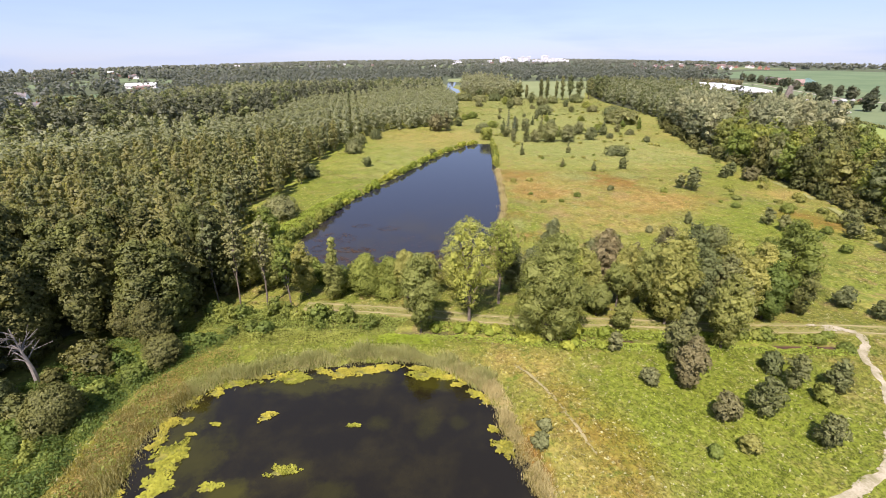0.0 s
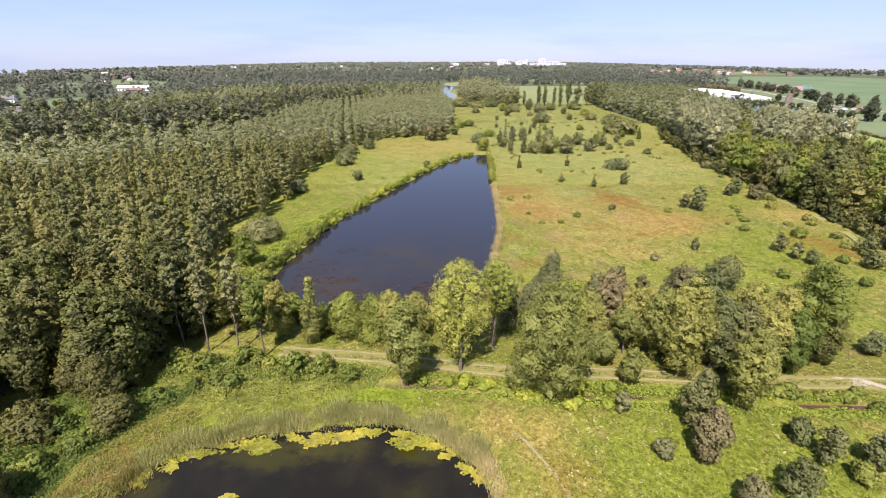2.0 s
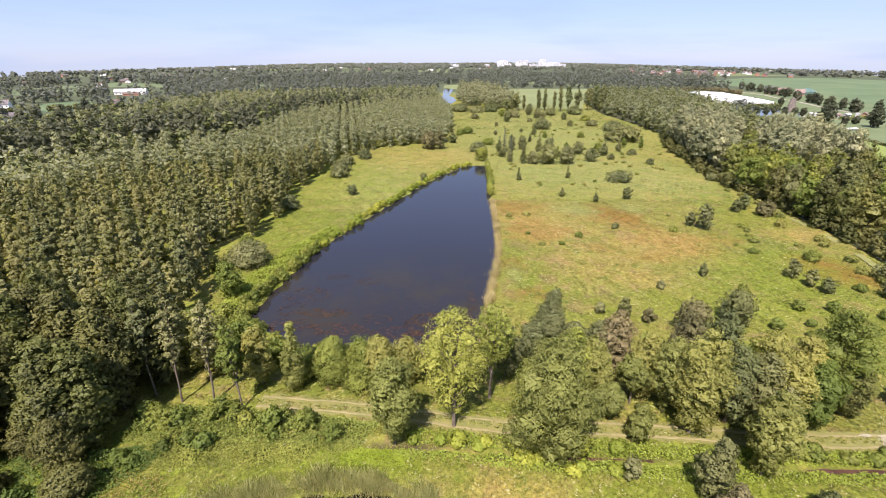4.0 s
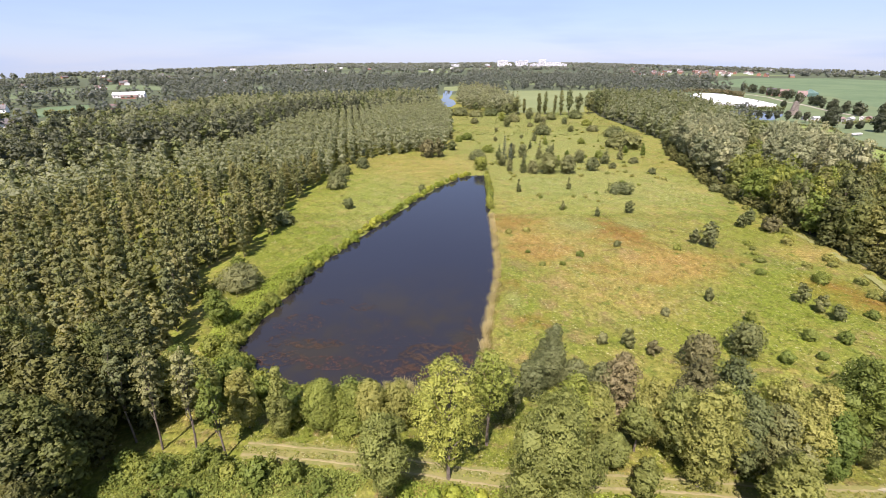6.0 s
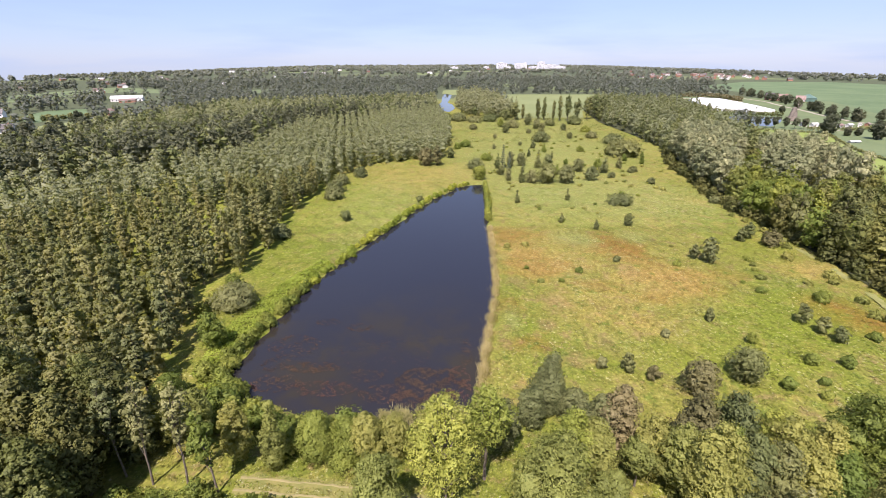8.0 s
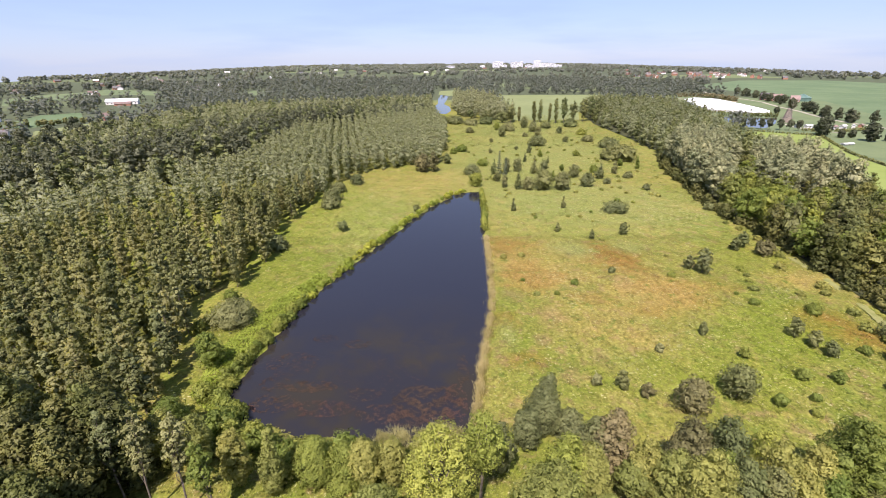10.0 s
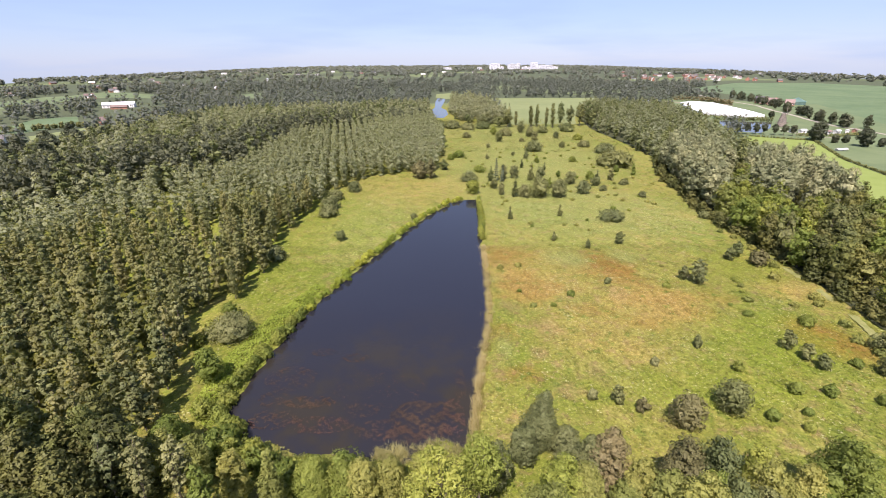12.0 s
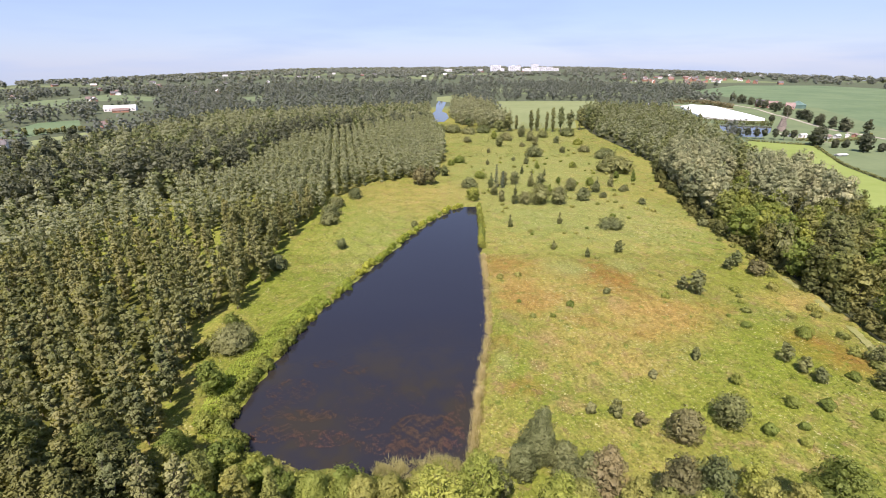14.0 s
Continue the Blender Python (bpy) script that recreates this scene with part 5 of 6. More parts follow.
def scatter(poly, step, rng, jitter=0.35, margin=0.0, turn=0.0):
    """Points in rows with some unevenness inside a shape."""
    p = np.asarray(poly, float)
    (x0, y0), (x1, y1) = p.min(0), p.max(0)
    big = max(x1 - x0, y1 - y0)
    gx, gy = np.meshgrid(np.arange(-big, big, step), np.arange(-big, big, step))
    c, s = math.cos(turn), math.sin(turn)
    x = (x0 + x1) / 2 + c * gx - s * gy + rng.normal(0, jitter * step * 0.5, gx.shape)
    y = (y0 + y1) / 2 + s * gx + c * gy + rng.normal(0, jitter * step * 0.5, gx.shape)
    keep = inside(p, x, y)
    if margin:
        keep &= line_far(p, x, y, True) > margin
    return np.stack([x[keep], y[keep]], 1)


def bulk(name, spots, heights, widths, kind, clumps, per, size, profile, label, category, base=0.1, rng=RNG, knot=0.7):
    """Many trees that nobody could count, as one mesh: each a crown of lobes with leaf sprays round them."""
    n = len(spots)
    w, h = np.asarray(widths)[:, None], np.asarray(heights)[:, None]
    u = (np.arange(clumps)[None] + rng.uniform(0.15, 0.85, (n, clumps))) / clumps
    wide = np.maximum(PROFILES[profile](u) * w / 2, 0.1 * w)
    slim = profile in ("plume", "column")
    br = wide * (rng.uniform(0.6, 0.85, (n, clumps)) if slim else rng.uniform(0.42, 0.62, (n, clumps)))
    r = np.maximum(wide * rng.uniform(0.85, 1.1, (n, clumps)) - br, 0) * rng.uniform(0.4, 1.0, (n, clumps))
    a = np.arange(clumps)[None] * 2.4 + rng.uniform(0, 2 * np.pi, (n, 1)) + rng.uniform(-0.4, 0.4, (n, clumps))
    z = ground_z(spots[:, :1], spots[:, 1:]) + np.clip(h * (base + u * (1 - base)), br * 0.5, h - br * 0.75)
    mid = np.stack([spots[:, :1] + r * np.cos(a), spots[:, 1:] + r * np.sin(a), z], -1).reshape(-1, 3)
    br = br.reshape(-1)
    m = len(mid)
    way = units(rng, m * per)
    way[(way[:, 2] < -0.1) & (rng.uniform(size=m * per) < 0.75), 2] *= -1
    pts = np.repeat(mid, per, 0) + way * (1.0, 1.0, 0.9) * (np.repeat(br, per) * rng.uniform(0.82, 1.12, m * per))[:, None]
    v, f = sprigs(rng, pts, way + (0, 0, 0.25), 1.0, 0.5)
    grow_by = np.repeat(np.broadcast_to(np.asarray(size, float).reshape(-1, 1), (n, clumps * per)).reshape(-1), 3)
    c = np.repeat(v.reshape(-1, 3, 3).mean(1), 3, 0)
    leaf, leaf_f = c + (v - c) * grow_by[:, None], f
    heap, heap_f, heap_n = cores(rng, mid, br * knot * 1.1, 0.9)
    v, f = joined([(leaf, leaf_f), (heap, heap_f)])
    whole = np.repeat(np.stack([spots[:, 0], spots[:, 1], np.asarray(heights) * 0.4], 1), clumps, 0)
    nor = outward(leaf, np.repeat(np.repeat(mid, per, 0), 3, 0), np.repeat(np.repeat(whole, per, 0), 3, 0)) + np.repeat(0.3 * units(rng, m * per), 3, 0)
    nor = np.concatenate([nor / np.linalg.norm(nor, axis=1, keepdims=True), heap_n])
    return tagged(new(name, mesh_of(name, v, f, LEAF[kind], nor)), label, category, kind="stuff")


# plantation in rows
rows = scatter(PLANTATION, 4.5, RNG, 0.26, 0.6, radians(12))
rows = rows[rows[:, 0] > -rows[:, 1] - 12]
thin = np.sin(rows[:, 0] * 0.09 + 1.0) * np.sin(rows[:, 1] * 0.07) + 0.35 * RNG.normal(size=len(rows))
open_glade = np.any([inside(g, rows[:, 0], rows[:, 1]) for g in GLADES], 0)
rows = rows[~((thin > 1.2) | (open_glade & (RNG.uniform(size=len(rows)) < 0.3)))]
order = np.argsort(np.hypot(rows[:, 0], rows[:, 1] - 60))
near, rest = rows[order[:290]], rows[order[290:]]
for n, (x, y) in enumerate(near):
    plant("plantation_tree", "slim young poplar with dull green leaves in a plantation", "tree", x, y, RNG.uniform(9.8, 12.8), RNG.uniform(3.6, 4.6), "plantation" if n % 4 else "grey", "plume", 26, 38, 0.24, 0.03, 2, 0.09, "plantation trees", key=f"plantation{n % 12}")
bulk("plantation_rows", rest, RNG.uniform(10, 12.8, len(rest)), RNG.uniform(3.9, 5.0, len(rest)), "poplar", 6, 14, 0.36, "plume", "rows of slim young poplars, leaf colour greyed for distance haze", "plantation", 0.03, RNG)

# woods
spots = scatter(WOOD_NEAR, 5.2, RNG, 0.8, 1.5)
spots = spots[(spots[:, 0] > -1.02 * spots[:, 1] - 12) & (np.hypot(spots[:, 0] + 43.5, spots[:, 1] - 54.5) > 4.2)]
spots = np.vstack([spots, [(-35.5, 53), (-36, 58.5), (-41, 60), (-48.5, 45.5), (-50, 40), (-38, 65), (-33.5, 63.5), (-50, 34), (-52, 28), (-37.5, 51.5), (-39.5, 54.5), (-45, 50.5), (-44.5, 54), (-46.5, 60.5), (-40, 63), (-49, 57), (-39, 68)]])
for n, (x, y) in enumerate(spots):
    # Nearest trees all take the leaf green that has shade in its colour.
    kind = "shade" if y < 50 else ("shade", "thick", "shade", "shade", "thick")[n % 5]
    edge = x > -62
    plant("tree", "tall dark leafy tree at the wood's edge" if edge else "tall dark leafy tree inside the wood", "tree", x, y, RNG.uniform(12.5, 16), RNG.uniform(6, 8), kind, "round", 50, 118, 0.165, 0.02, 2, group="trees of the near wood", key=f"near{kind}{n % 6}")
spots = scatter(WOOD_RIGHT, 5.6, RNG, 0.9)
spots = spots[spots[:, 0] < spots[:, 1] + 22]
willow = inside([(96, 184), (101, 174), (110, 182), (124, 207), (148, 250), (150, 276), (140, 284), (114, 250), (104, 222)], spots[:, 0], spots[:, 1]) | inside([(120, 164), (140, 168), (156, 188), (164, 222), (158, 240), (138, 218), (122, 186)], spots[:, 0], spots[:, 1])
fresh = inside([(94, 130), (104, 130), (118, 160), (130, 200), (118, 192), (102, 176), (97, 160)], spots[:, 0], spots[:, 1]) | inside([(92, 84), (108, 84), (110, 112), (94, 112)], spots[:, 0], spots[:, 1])
willow &= (np.hypot(spots[:, 0] - 127, spots[:, 1] - 210) > 9) & (RNG.uniform(size=len(spots)) < 0.85)
order = np.argsort(spots[:, 1] + 0.6 * spots[:, 0] - 150 * willow)
for rank, n in enumerate(order[:230]):
    x, y = spots[n]
    kind = "willow" if willow[n] else ("green", "dark", "green", "olive", "green", "shade", "green")[rank % 7] if fresh[n] else ("thick", "green", "thick", "dark", "green", "shade")[rank % 6]
    tall, wide = (RNG.uniform(14, 19), RNG.uniform(8, 11)) if willow[n] else (RNG.uniform(9, 14), RNG.uniform(7, 10))
    plant("willow_tree" if willow[n] else "wood_tree", "tall silvery willow at the meadow's edge" if willow[n] else "leafy tree of a mixed wood beside the meadow", "tree", x, y, tall, wide, kind, "ash" if willow[n] else "round", 30, 62, 0.235, 0.05 if willow[n] else 0.0, 4, group="trees of the meadow wood", key=f"right{kind}{rank % 4}")
plant("copper_tree", "reddish copper-leaved tree between silvery willows", "tree", 130.5, 199, 14.5, 6.5, "copper", "ash", 30, 44, 0.26, 0.1, 5)
rest = spots[order[230:]]
tone = RNG.uniform(size=len(rest))
for kind, lo, hi, label in (("mature", 0.0, 0.6, "mixed leafy wood along the meadow"), ("grey", 0.6, 0.8, "grey-green trees in the mixed wood"), ("dark", 0.8, 1.1, "dark trees in the mixed wood")):
    some = rest[(tone >= lo) & (tone < hi)]
    bulk("wood", some, RNG.uniform(8, 15, len(some)), RNG.uniform(5, 8, len(some)), kind, 9, 12, 0.58, "round", label, "wood", 0.02)
spots = scatter(WOOD_LEFT, 6.6, RNG, 0.9)
spots = spots[spots[:, 0] > -spots[:, 1] - 12]
tone = RNG.uniform(size=len(spots)) + 0.25 * np.sin(spots[:, 0] * 0.03) * np.sin(spots[:, 1] * 0.025) - 0.15
band = line_far(DARK_BAND, spots[:, 0], spots[:, 1]) < 17
tone[band] = 0.9 - 0.3 * (RNG.uniform(size=band.sum()) < 0.15)
for kind, lo, hi, label in (("mature", -1, 0.5, "mature leafy wood behind the plantation"), ("dark", 0.5, 0.75, "dark green trees in the mature wood"), ("deep", 0.75, 2, "dark leafy trees in the mature wood")):
    here = (tone >= lo) & (tone < hi)
    some = spots[here]
    bulk("wood", some, np.where(band[here], RNG.uniform(16, 20, len(some)), RNG.uniform(9, 15, len(some))), RNG.uniform(7.0, 10.5, len(some)), kind, 8, 18, 0.52, "round", label, "wood", 0.02)
spots = scatter(WOOD_RIVER, 7.0, RNG, 0.9)
bulk("wood", spots, RNG.uniform(9, 19, len(spots)), RNG.uniform(6, 9, len(spots)), "mature", 9, 20, 0.55, "round", "tall trees beside the river", "wood", 0.05)
for n, (x, y) in enumerate([(-202, 236), (-214, 250), (-190, 226), (-222, 268), (-180, 236), (-226, 290), (-206, 264), (-230, 314), (-168, 224), (-216, 282), (-196, 252), (-176, 214), (-218, 306), (-228, 336)]):
    plant("tree", "large dark round-crowned tree on the wood's far side", "tree", x, y, RNG.uniform(14, 18), RNG.uniform(10, 13), "deep", "round", 40, 44, 0.38, 0.06, 5, group="large trees by the orchard", key=f"large{n % 4}")
for n, (x, y, h, w) in enumerate([(68.0, 422.9, 11.7, 3.6), (79.8, 414.5, 17.4, 4.9), (84.3, 414.3, 18.4, 4.9), (92.0, 414.0, 15.2, 4.0), (96.3, 407.4, 20.0, 4.9), (102.5, 407.2, 21.0, 9.1), (112.1, 413.2, 16.7, 10.1), (121.5, 418.0, 18.2, 10.3), (129.0, 421.8, 20.2, 11.4), (137.6, 425.5, 19.1, 11.6), (52.0, 411.6, 9.5, 12.0), (59.6, 412.5, 13.9, 11.0), (40.0, 424.0, 9.0, 9.0), (28.0, 440.0, 8.0, 8.0)]):
    plant("poplar" if w < 5 else "field_tree", "tall narrow poplar at the edge of a field" if w < 5 else "leafy tree at the edge of a field", "tree", x, y, h, w, "dark" if n % 3 else "grey", "column" if w < 5 else "ash", 48 if w < 5 else 30, 36, 0.4, 0.08, 4, group="field edge trees")


# far country: woods and hedges with clearings, to the horizon
def far_wood(n, near_y, far_y, cover, size_rate, kind, per):
    rng = np.random.default_rng(int(near_y))
    d = np.sqrt(rng.uniform(near_y**1.1, far_y**1.1, n)) ** (2 / 1.1)
    a = rng.uniform(-0.93, 0.93, n)
    x, y = d * np.sin(a), d * np.cos(a)
    clear = np.zeros(n, bool)
    for f in (FIELD_BACK, FIELD_RIGHT, FIELD_EAST, FIELD_WEST, FIELD_WEST_FAR, FIELD_STRIP, FIELD_SMALL, PLANTATION, WOOD_LEFT, WOOD_RIGHT, WOOD_RIVER, HAMLET, YARD, FARMYARD, SHEETING):
        clear |= inside(f, x, y)
        if f in (FIELD_EAST, FIELD_WEST, FIELD_WEST_FAR, FIELD_STRIP, FIELD_SMALL):
            for k in (0.03, 0.06, 0.09, 0.12):
                clear |= inside(f, x * (1 + k), y * (1 + k))
    clear |= (y < 520) & (x > -10) & (x < 215)
    clear |= (y < 360) & (x > -270)
    clear |= (np.abs(x - 8) < 20) & (y < 860)
    patchy = np.sin(x * 0.006 + 1.7 * np.sin(y * 0.0021)) * np.sin(y * 0.0075 + 1.3 * np.sin(x * 0.003)) + 0.45 * np.sin(x * 0.021 + y * 0.017)
    clear |= patchy > np.where(y > 2400, 1.2, cover)
    clear |= (x / y > 0.085) & (x / y < 0.25) & (y > 2450) & (y < 2960)
    x, y, d = x[~clear], y[~clear], d[~clear]
    tall = rng.uniform(11, 17, len(x)) * np.clip(1.25 - d / 6000, 0.6, 1.0)
    wide = np.maximum(9, d * size_rate) * rng.uniform(0.8, 1.4, len(x))
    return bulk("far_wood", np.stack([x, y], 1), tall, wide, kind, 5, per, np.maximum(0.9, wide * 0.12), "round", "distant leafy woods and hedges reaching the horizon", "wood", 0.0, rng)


SHEETING = [(235, 430), (255, 520), (285, 625), (330, 650), (360, 610), (340, 480), (300, 430)]
HAMLET = [(560, 1150), (900, 1200), (1000, 1600), (620, 1650)]
FARMYARD = [(-445, 640), (-360, 645), (-285, 510), (-300, 340), (-400, 400), (-350, 500)]
YARD = [(222, 350), (235, 380), (275, 620), (340, 700), (480, 600), (470, 360), (300, 330)]
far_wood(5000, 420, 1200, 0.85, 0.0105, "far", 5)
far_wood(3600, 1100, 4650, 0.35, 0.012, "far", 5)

# ---- grass, reeds, floating things ----
def blades(rng, x, y, h, lean, width):
    """Upright blades: a thin triangle each."""
    n = len(x)
    a, b = rng.uniform(0, 2 * np.pi, n), rng.uniform(0, 2 * np.pi, n)
    z = ground_z(x, y)
    z = np.maximum(z, WATER_Z - 0.1)
    p, q = np.stack([np.cos(a), np.sin(a)], 1) * width[:, None] / 2, np.stack([np.cos(b), np.sin(b)], 1) * (lean * h)[:, None]
    v = np.stack([np.stack([x - p[:, 0], y - p[:, 1], z - 0.05], 1), np.stack([x + p[:, 0], y + p[:, 1], z - 0.05], 1), np.stack([x + q[:, 0], y + q[:, 1], z + h], 1)], 1)
    return v.reshape(-1, 3), np.arange(3 * n).reshape(n, 3)


def sward(n, x0, x1, y0, y1, h, size, seed):
    """Low leafy plants in loose tufts."""
    rng = np.random.default_rng(seed)
    cx, cy = np.repeat(rng.uniform(x0, x1, n // 4), 4), np.repeat(rng.uniform(y0, y1, n // 4), 4)
    x, y = cx + rng.normal(0, 0.35, len(cx)), cy + rng.normal(0, 0.35, len(cx))
    keep = (np.abs(line_far(TRACK, x, y) - 0.85) > 0.35) & (line_far(SAND, x, y) > 0.42)
    for pond in (POND_NEAR, POND_FAR):
        keep &= ~inside(pond, x, y)
    for shape in (WOOD_NEAR, WOOD_RIGHT):
        keep &= ~inside(shape, x, y)
    x, y = x[keep], y[keep]
    z = ground_z(x, y) + h * rng.uniform(0.1, 1.0, len(x)) ** 1.8
    v, f = sprigs(rng, np.stack([x, y, z], 1), np.tile((0, 0, 1.0), (len(x), 1)), size, 0.3)
    tagged(new("grass", mesh_of("grass", v, f, GRASS)), "uneven tufts of meadow grass and flowering weeds", "grass", kind="stuff")


sward(160000, -36, 62, 22, 66, 0.13, 0.12, 21)
sward(160000, -45, 104, 66, 150, 0.13, 0.14, 22)
sward(60000, -60, 112, 150, 300, 0.15, 0.22, 23)
sward(16000, -10, 125, 300, 470, 0.3, 0.5, 24)


def herbs(poly, n, h, size, kind, label, seed):
    """A dense layer of tall leafy weeds over a stretch of ground."""
    rng = np.random.default_rng(seed)
    p = np.asarray(poly, float)
    x, y = rng.uniform(p[:, 0].min(), p[:, 0].max(), n), rng.uniform(p[:, 1].min(), p[:, 1].max(), n)
    keep = inside(p, x, y) & (line_far(TRACK, x, y) > 1.6) & (line_far(DITCH, x, y) > 0.45)
    for pond in (POND_NEAR, POND_FAR):
        keep &= ~inside(pond, x, y)
    x, y = x[keep], y[keep]
    lump = 0.55 + 0.3 * np.sin(x * 1.1 + 2 * np.sin(y * 0.9 + seed)) + 0.25 * np.sin(y * 1.6 + 1.5 * np.sin(x * 0.7))
    edge = np.clip(line_far(p, x, y, True) / 1.2, 0.15, 1)
    z = ground_z(x, y) + h * np.clip(lump, 0.1, 1) * edge * rng.uniform(0.35, 1.0, len(x))
    v, f = sprigs(rng, np.stack([x, y, z], 1), np.tile((0, 0, 1.0), (len(x), 1)), size, 0.9)
    tagged(new("weeds", mesh_of("weeds", v, f, LEAF[kind])), label, "weeds", kind="stuff")


herbs([(-34, 53.5), (-26, 53), (-16, 53.2), (-6, 52.8), (-4, 57), (-20, 58.5), (-34, 60)], 15000, 1.2, 0.15, "green", "lush green weeds between pond and track", 61)
herbs([(-27, 49.5), (-20, 50.2), (-8, 50.5), (-6, 53.5), (-20, 54), (-32, 54)], 15000, 0.8, 0.12, "green", "low green weeds behind the reeds", 62)
herbs([(-49, 22), (-32.5, 22), (-33.5, 36), (-33.4, 42), (-30.0, 47.5), (-26.5, 51.0), (-30, 53), (-36, 52), (-44, 51), (-48, 42)], 46000, 1.3, 0.13, "nettle", "lush green nettles and brambles on the bank", 63)
herbs([(-38, 24), (-33.0, 24), (-34.0, 36), (-34.0, 42), (-32.0, 48), (-36, 49)], 9000, 0.9, 0.15, "green", "fresh green weeds on the bank", 64)
herbs([(-31.8, 24), (-28.2, 24), (-28.0, 36), (-27.5, 40), (-24, 45.0), (-25, 49.0), (-30, 49.5), (-33.6, 42), (-33.0, 35)], 11000, 0.55, 0.09, "rust", "rusty and straw-coloured dry weeds on the bank", 67)
herbs([(-31.8, 24), (-28.2, 24), (-28.0, 36), (-27.5, 40), (-24, 45.0), (-25, 49.0), (-30, 49.5), (-33.6, 42), (-33.0, 35)], 12000, 0.6, 0.10, "green", "green weeds among dry stalks on the bank", 68)
herbs([(-12, 50.4), (-1, 50.6), (-0.4, 52.8), (-11, 53.0)], 9000, 0.4, 0.13, "marsh", "bright yellow-green marsh plants", 69)
herbs([(-3, 51.5), (24, 49), (52, 48.4), (52, 53), (24, 54), (0, 56)], 20000, 0.7, 0.15, "herb", "low yellow-green weeds along the ditch", 65)
herbs([(-31, 76), (-36, 80), (-37, 92), (-33, 110), (-27, 124), (-24, 123), (-27, 110), (-30, 95), (-30, 83)], 22000, 0.9, 0.2, "herb", "dense yellow-green weeds on the pond's bank", 66)


def reed_bed(line, n, h, spread, kind, label, seed, shift=0.0):
    rng = np.random.default_rng(seed)
    pts = np.array(along(line, 0.2))
    n = int(n * 2.2)
    pick = pts[rng.integers(len(pts), size=n)]
    off = shift + rng.normal(0, spread, n)
    x, y = pick[:, 0] - pick[:, 3] * off + rng.normal(0, 0.2, n), pick[:, 1] + pick[:, 2] * off + rng.normal(0, 0.2, n)
    tuft = 0.55 + 0.45 * np.sin(x * 0.8 + y * 0.5) * np.sin(x * 0.33 - y * 0.6) + 0.2 * np.sin(x * 2.1 + 3 * np.sin(y * 1.3))
    v, f = blades(rng, x, y, h * np.maximum(tuft, 0.15) * rng.uniform(0.6, 1.25, n), rng.uniform(0.1, 0.7, n), rng.uniform(0.05, 0.12, n))
    tagged(new("reed_bed", mesh_of("reed_bed", v, f, LEAF[kind])), label, "reeds", kind="stuff")


SHORE_N = [(-27.1, 41.4), (-24.1, 43.9), (-19.4, 45.6), (-14.4, 46.8), (-9.1, 48.0), (-3.6, 48.1), (2.5, 45.9), (6.0, 42.7)]
SHORE_E = [(2.5, 45.9), (6.0, 42.7), (7.7, 39.3), (7.8, 36.0), (8.7, 33.2), (9.6, 30.8), (10.2, 26.1)]
SHORE_W = [(-28.6, 21.8), (-28.5, 27.9), (-29.6, 32.7), (-29.9, 35.6), (-29.2, 37.9), (-27.1, 41.4)]
reed_bed(SHORE_N, 7500, 1.05, 0.7, "reed_green", "dense green-grey reeds along the near pond", 31, 0.5)
reed_bed(SHORE_N, 2400, 0.75, 0.5, "reed", "pale dry reeds at the near pond's edge", 32)
reed_bed(SHORE_E, 5200, 0.8, 0.45, "reed", "pale tan reeds at the near pond's edge", 33)
reed_bed([(8.6, 33.7), (9.3, 30.9), (10.0, 26.1)], 1300, 0.7, 0.4, "rust", "rusty dry stalks beside the near pond", 34)
reed_bed(SHORE_W, 3600, 0.6, 1.3, "reed", "tall straw-coloured grass on the near pond's bank", 35, 0.6)
reed_bed(SHORE_W, 7000, 0.6, 1.2, "rust", "rusty dry stalks on the near pond's bank", 36, 0.9)
reed_bed([(8.8, 73.2), (9.9, 79.0), (11.0, 86.7), (12.4, 94.5), (14.2, 104.1), (15.4, 113.4), (16.3, 130.5), (17.0, 149.1)], 5200, 1.1, 0.35, "reed", "pale reeds along the far pond's straight bank", 37)
reed_bed([(9.3, 73.2), (11.6, 86.7), (14.9, 104.4), (16.7, 130.6)], 2600, 0.7, 0.3, "rust", "rusty growth along the far pond's straight bank", 38)
reed_bed([(-4.9, 71.4), (0.4, 71.2), (7.3, 72.2)], 2200, 1.6, 0.8, "reed", "dry reeds on the far pond's near shore", 39)


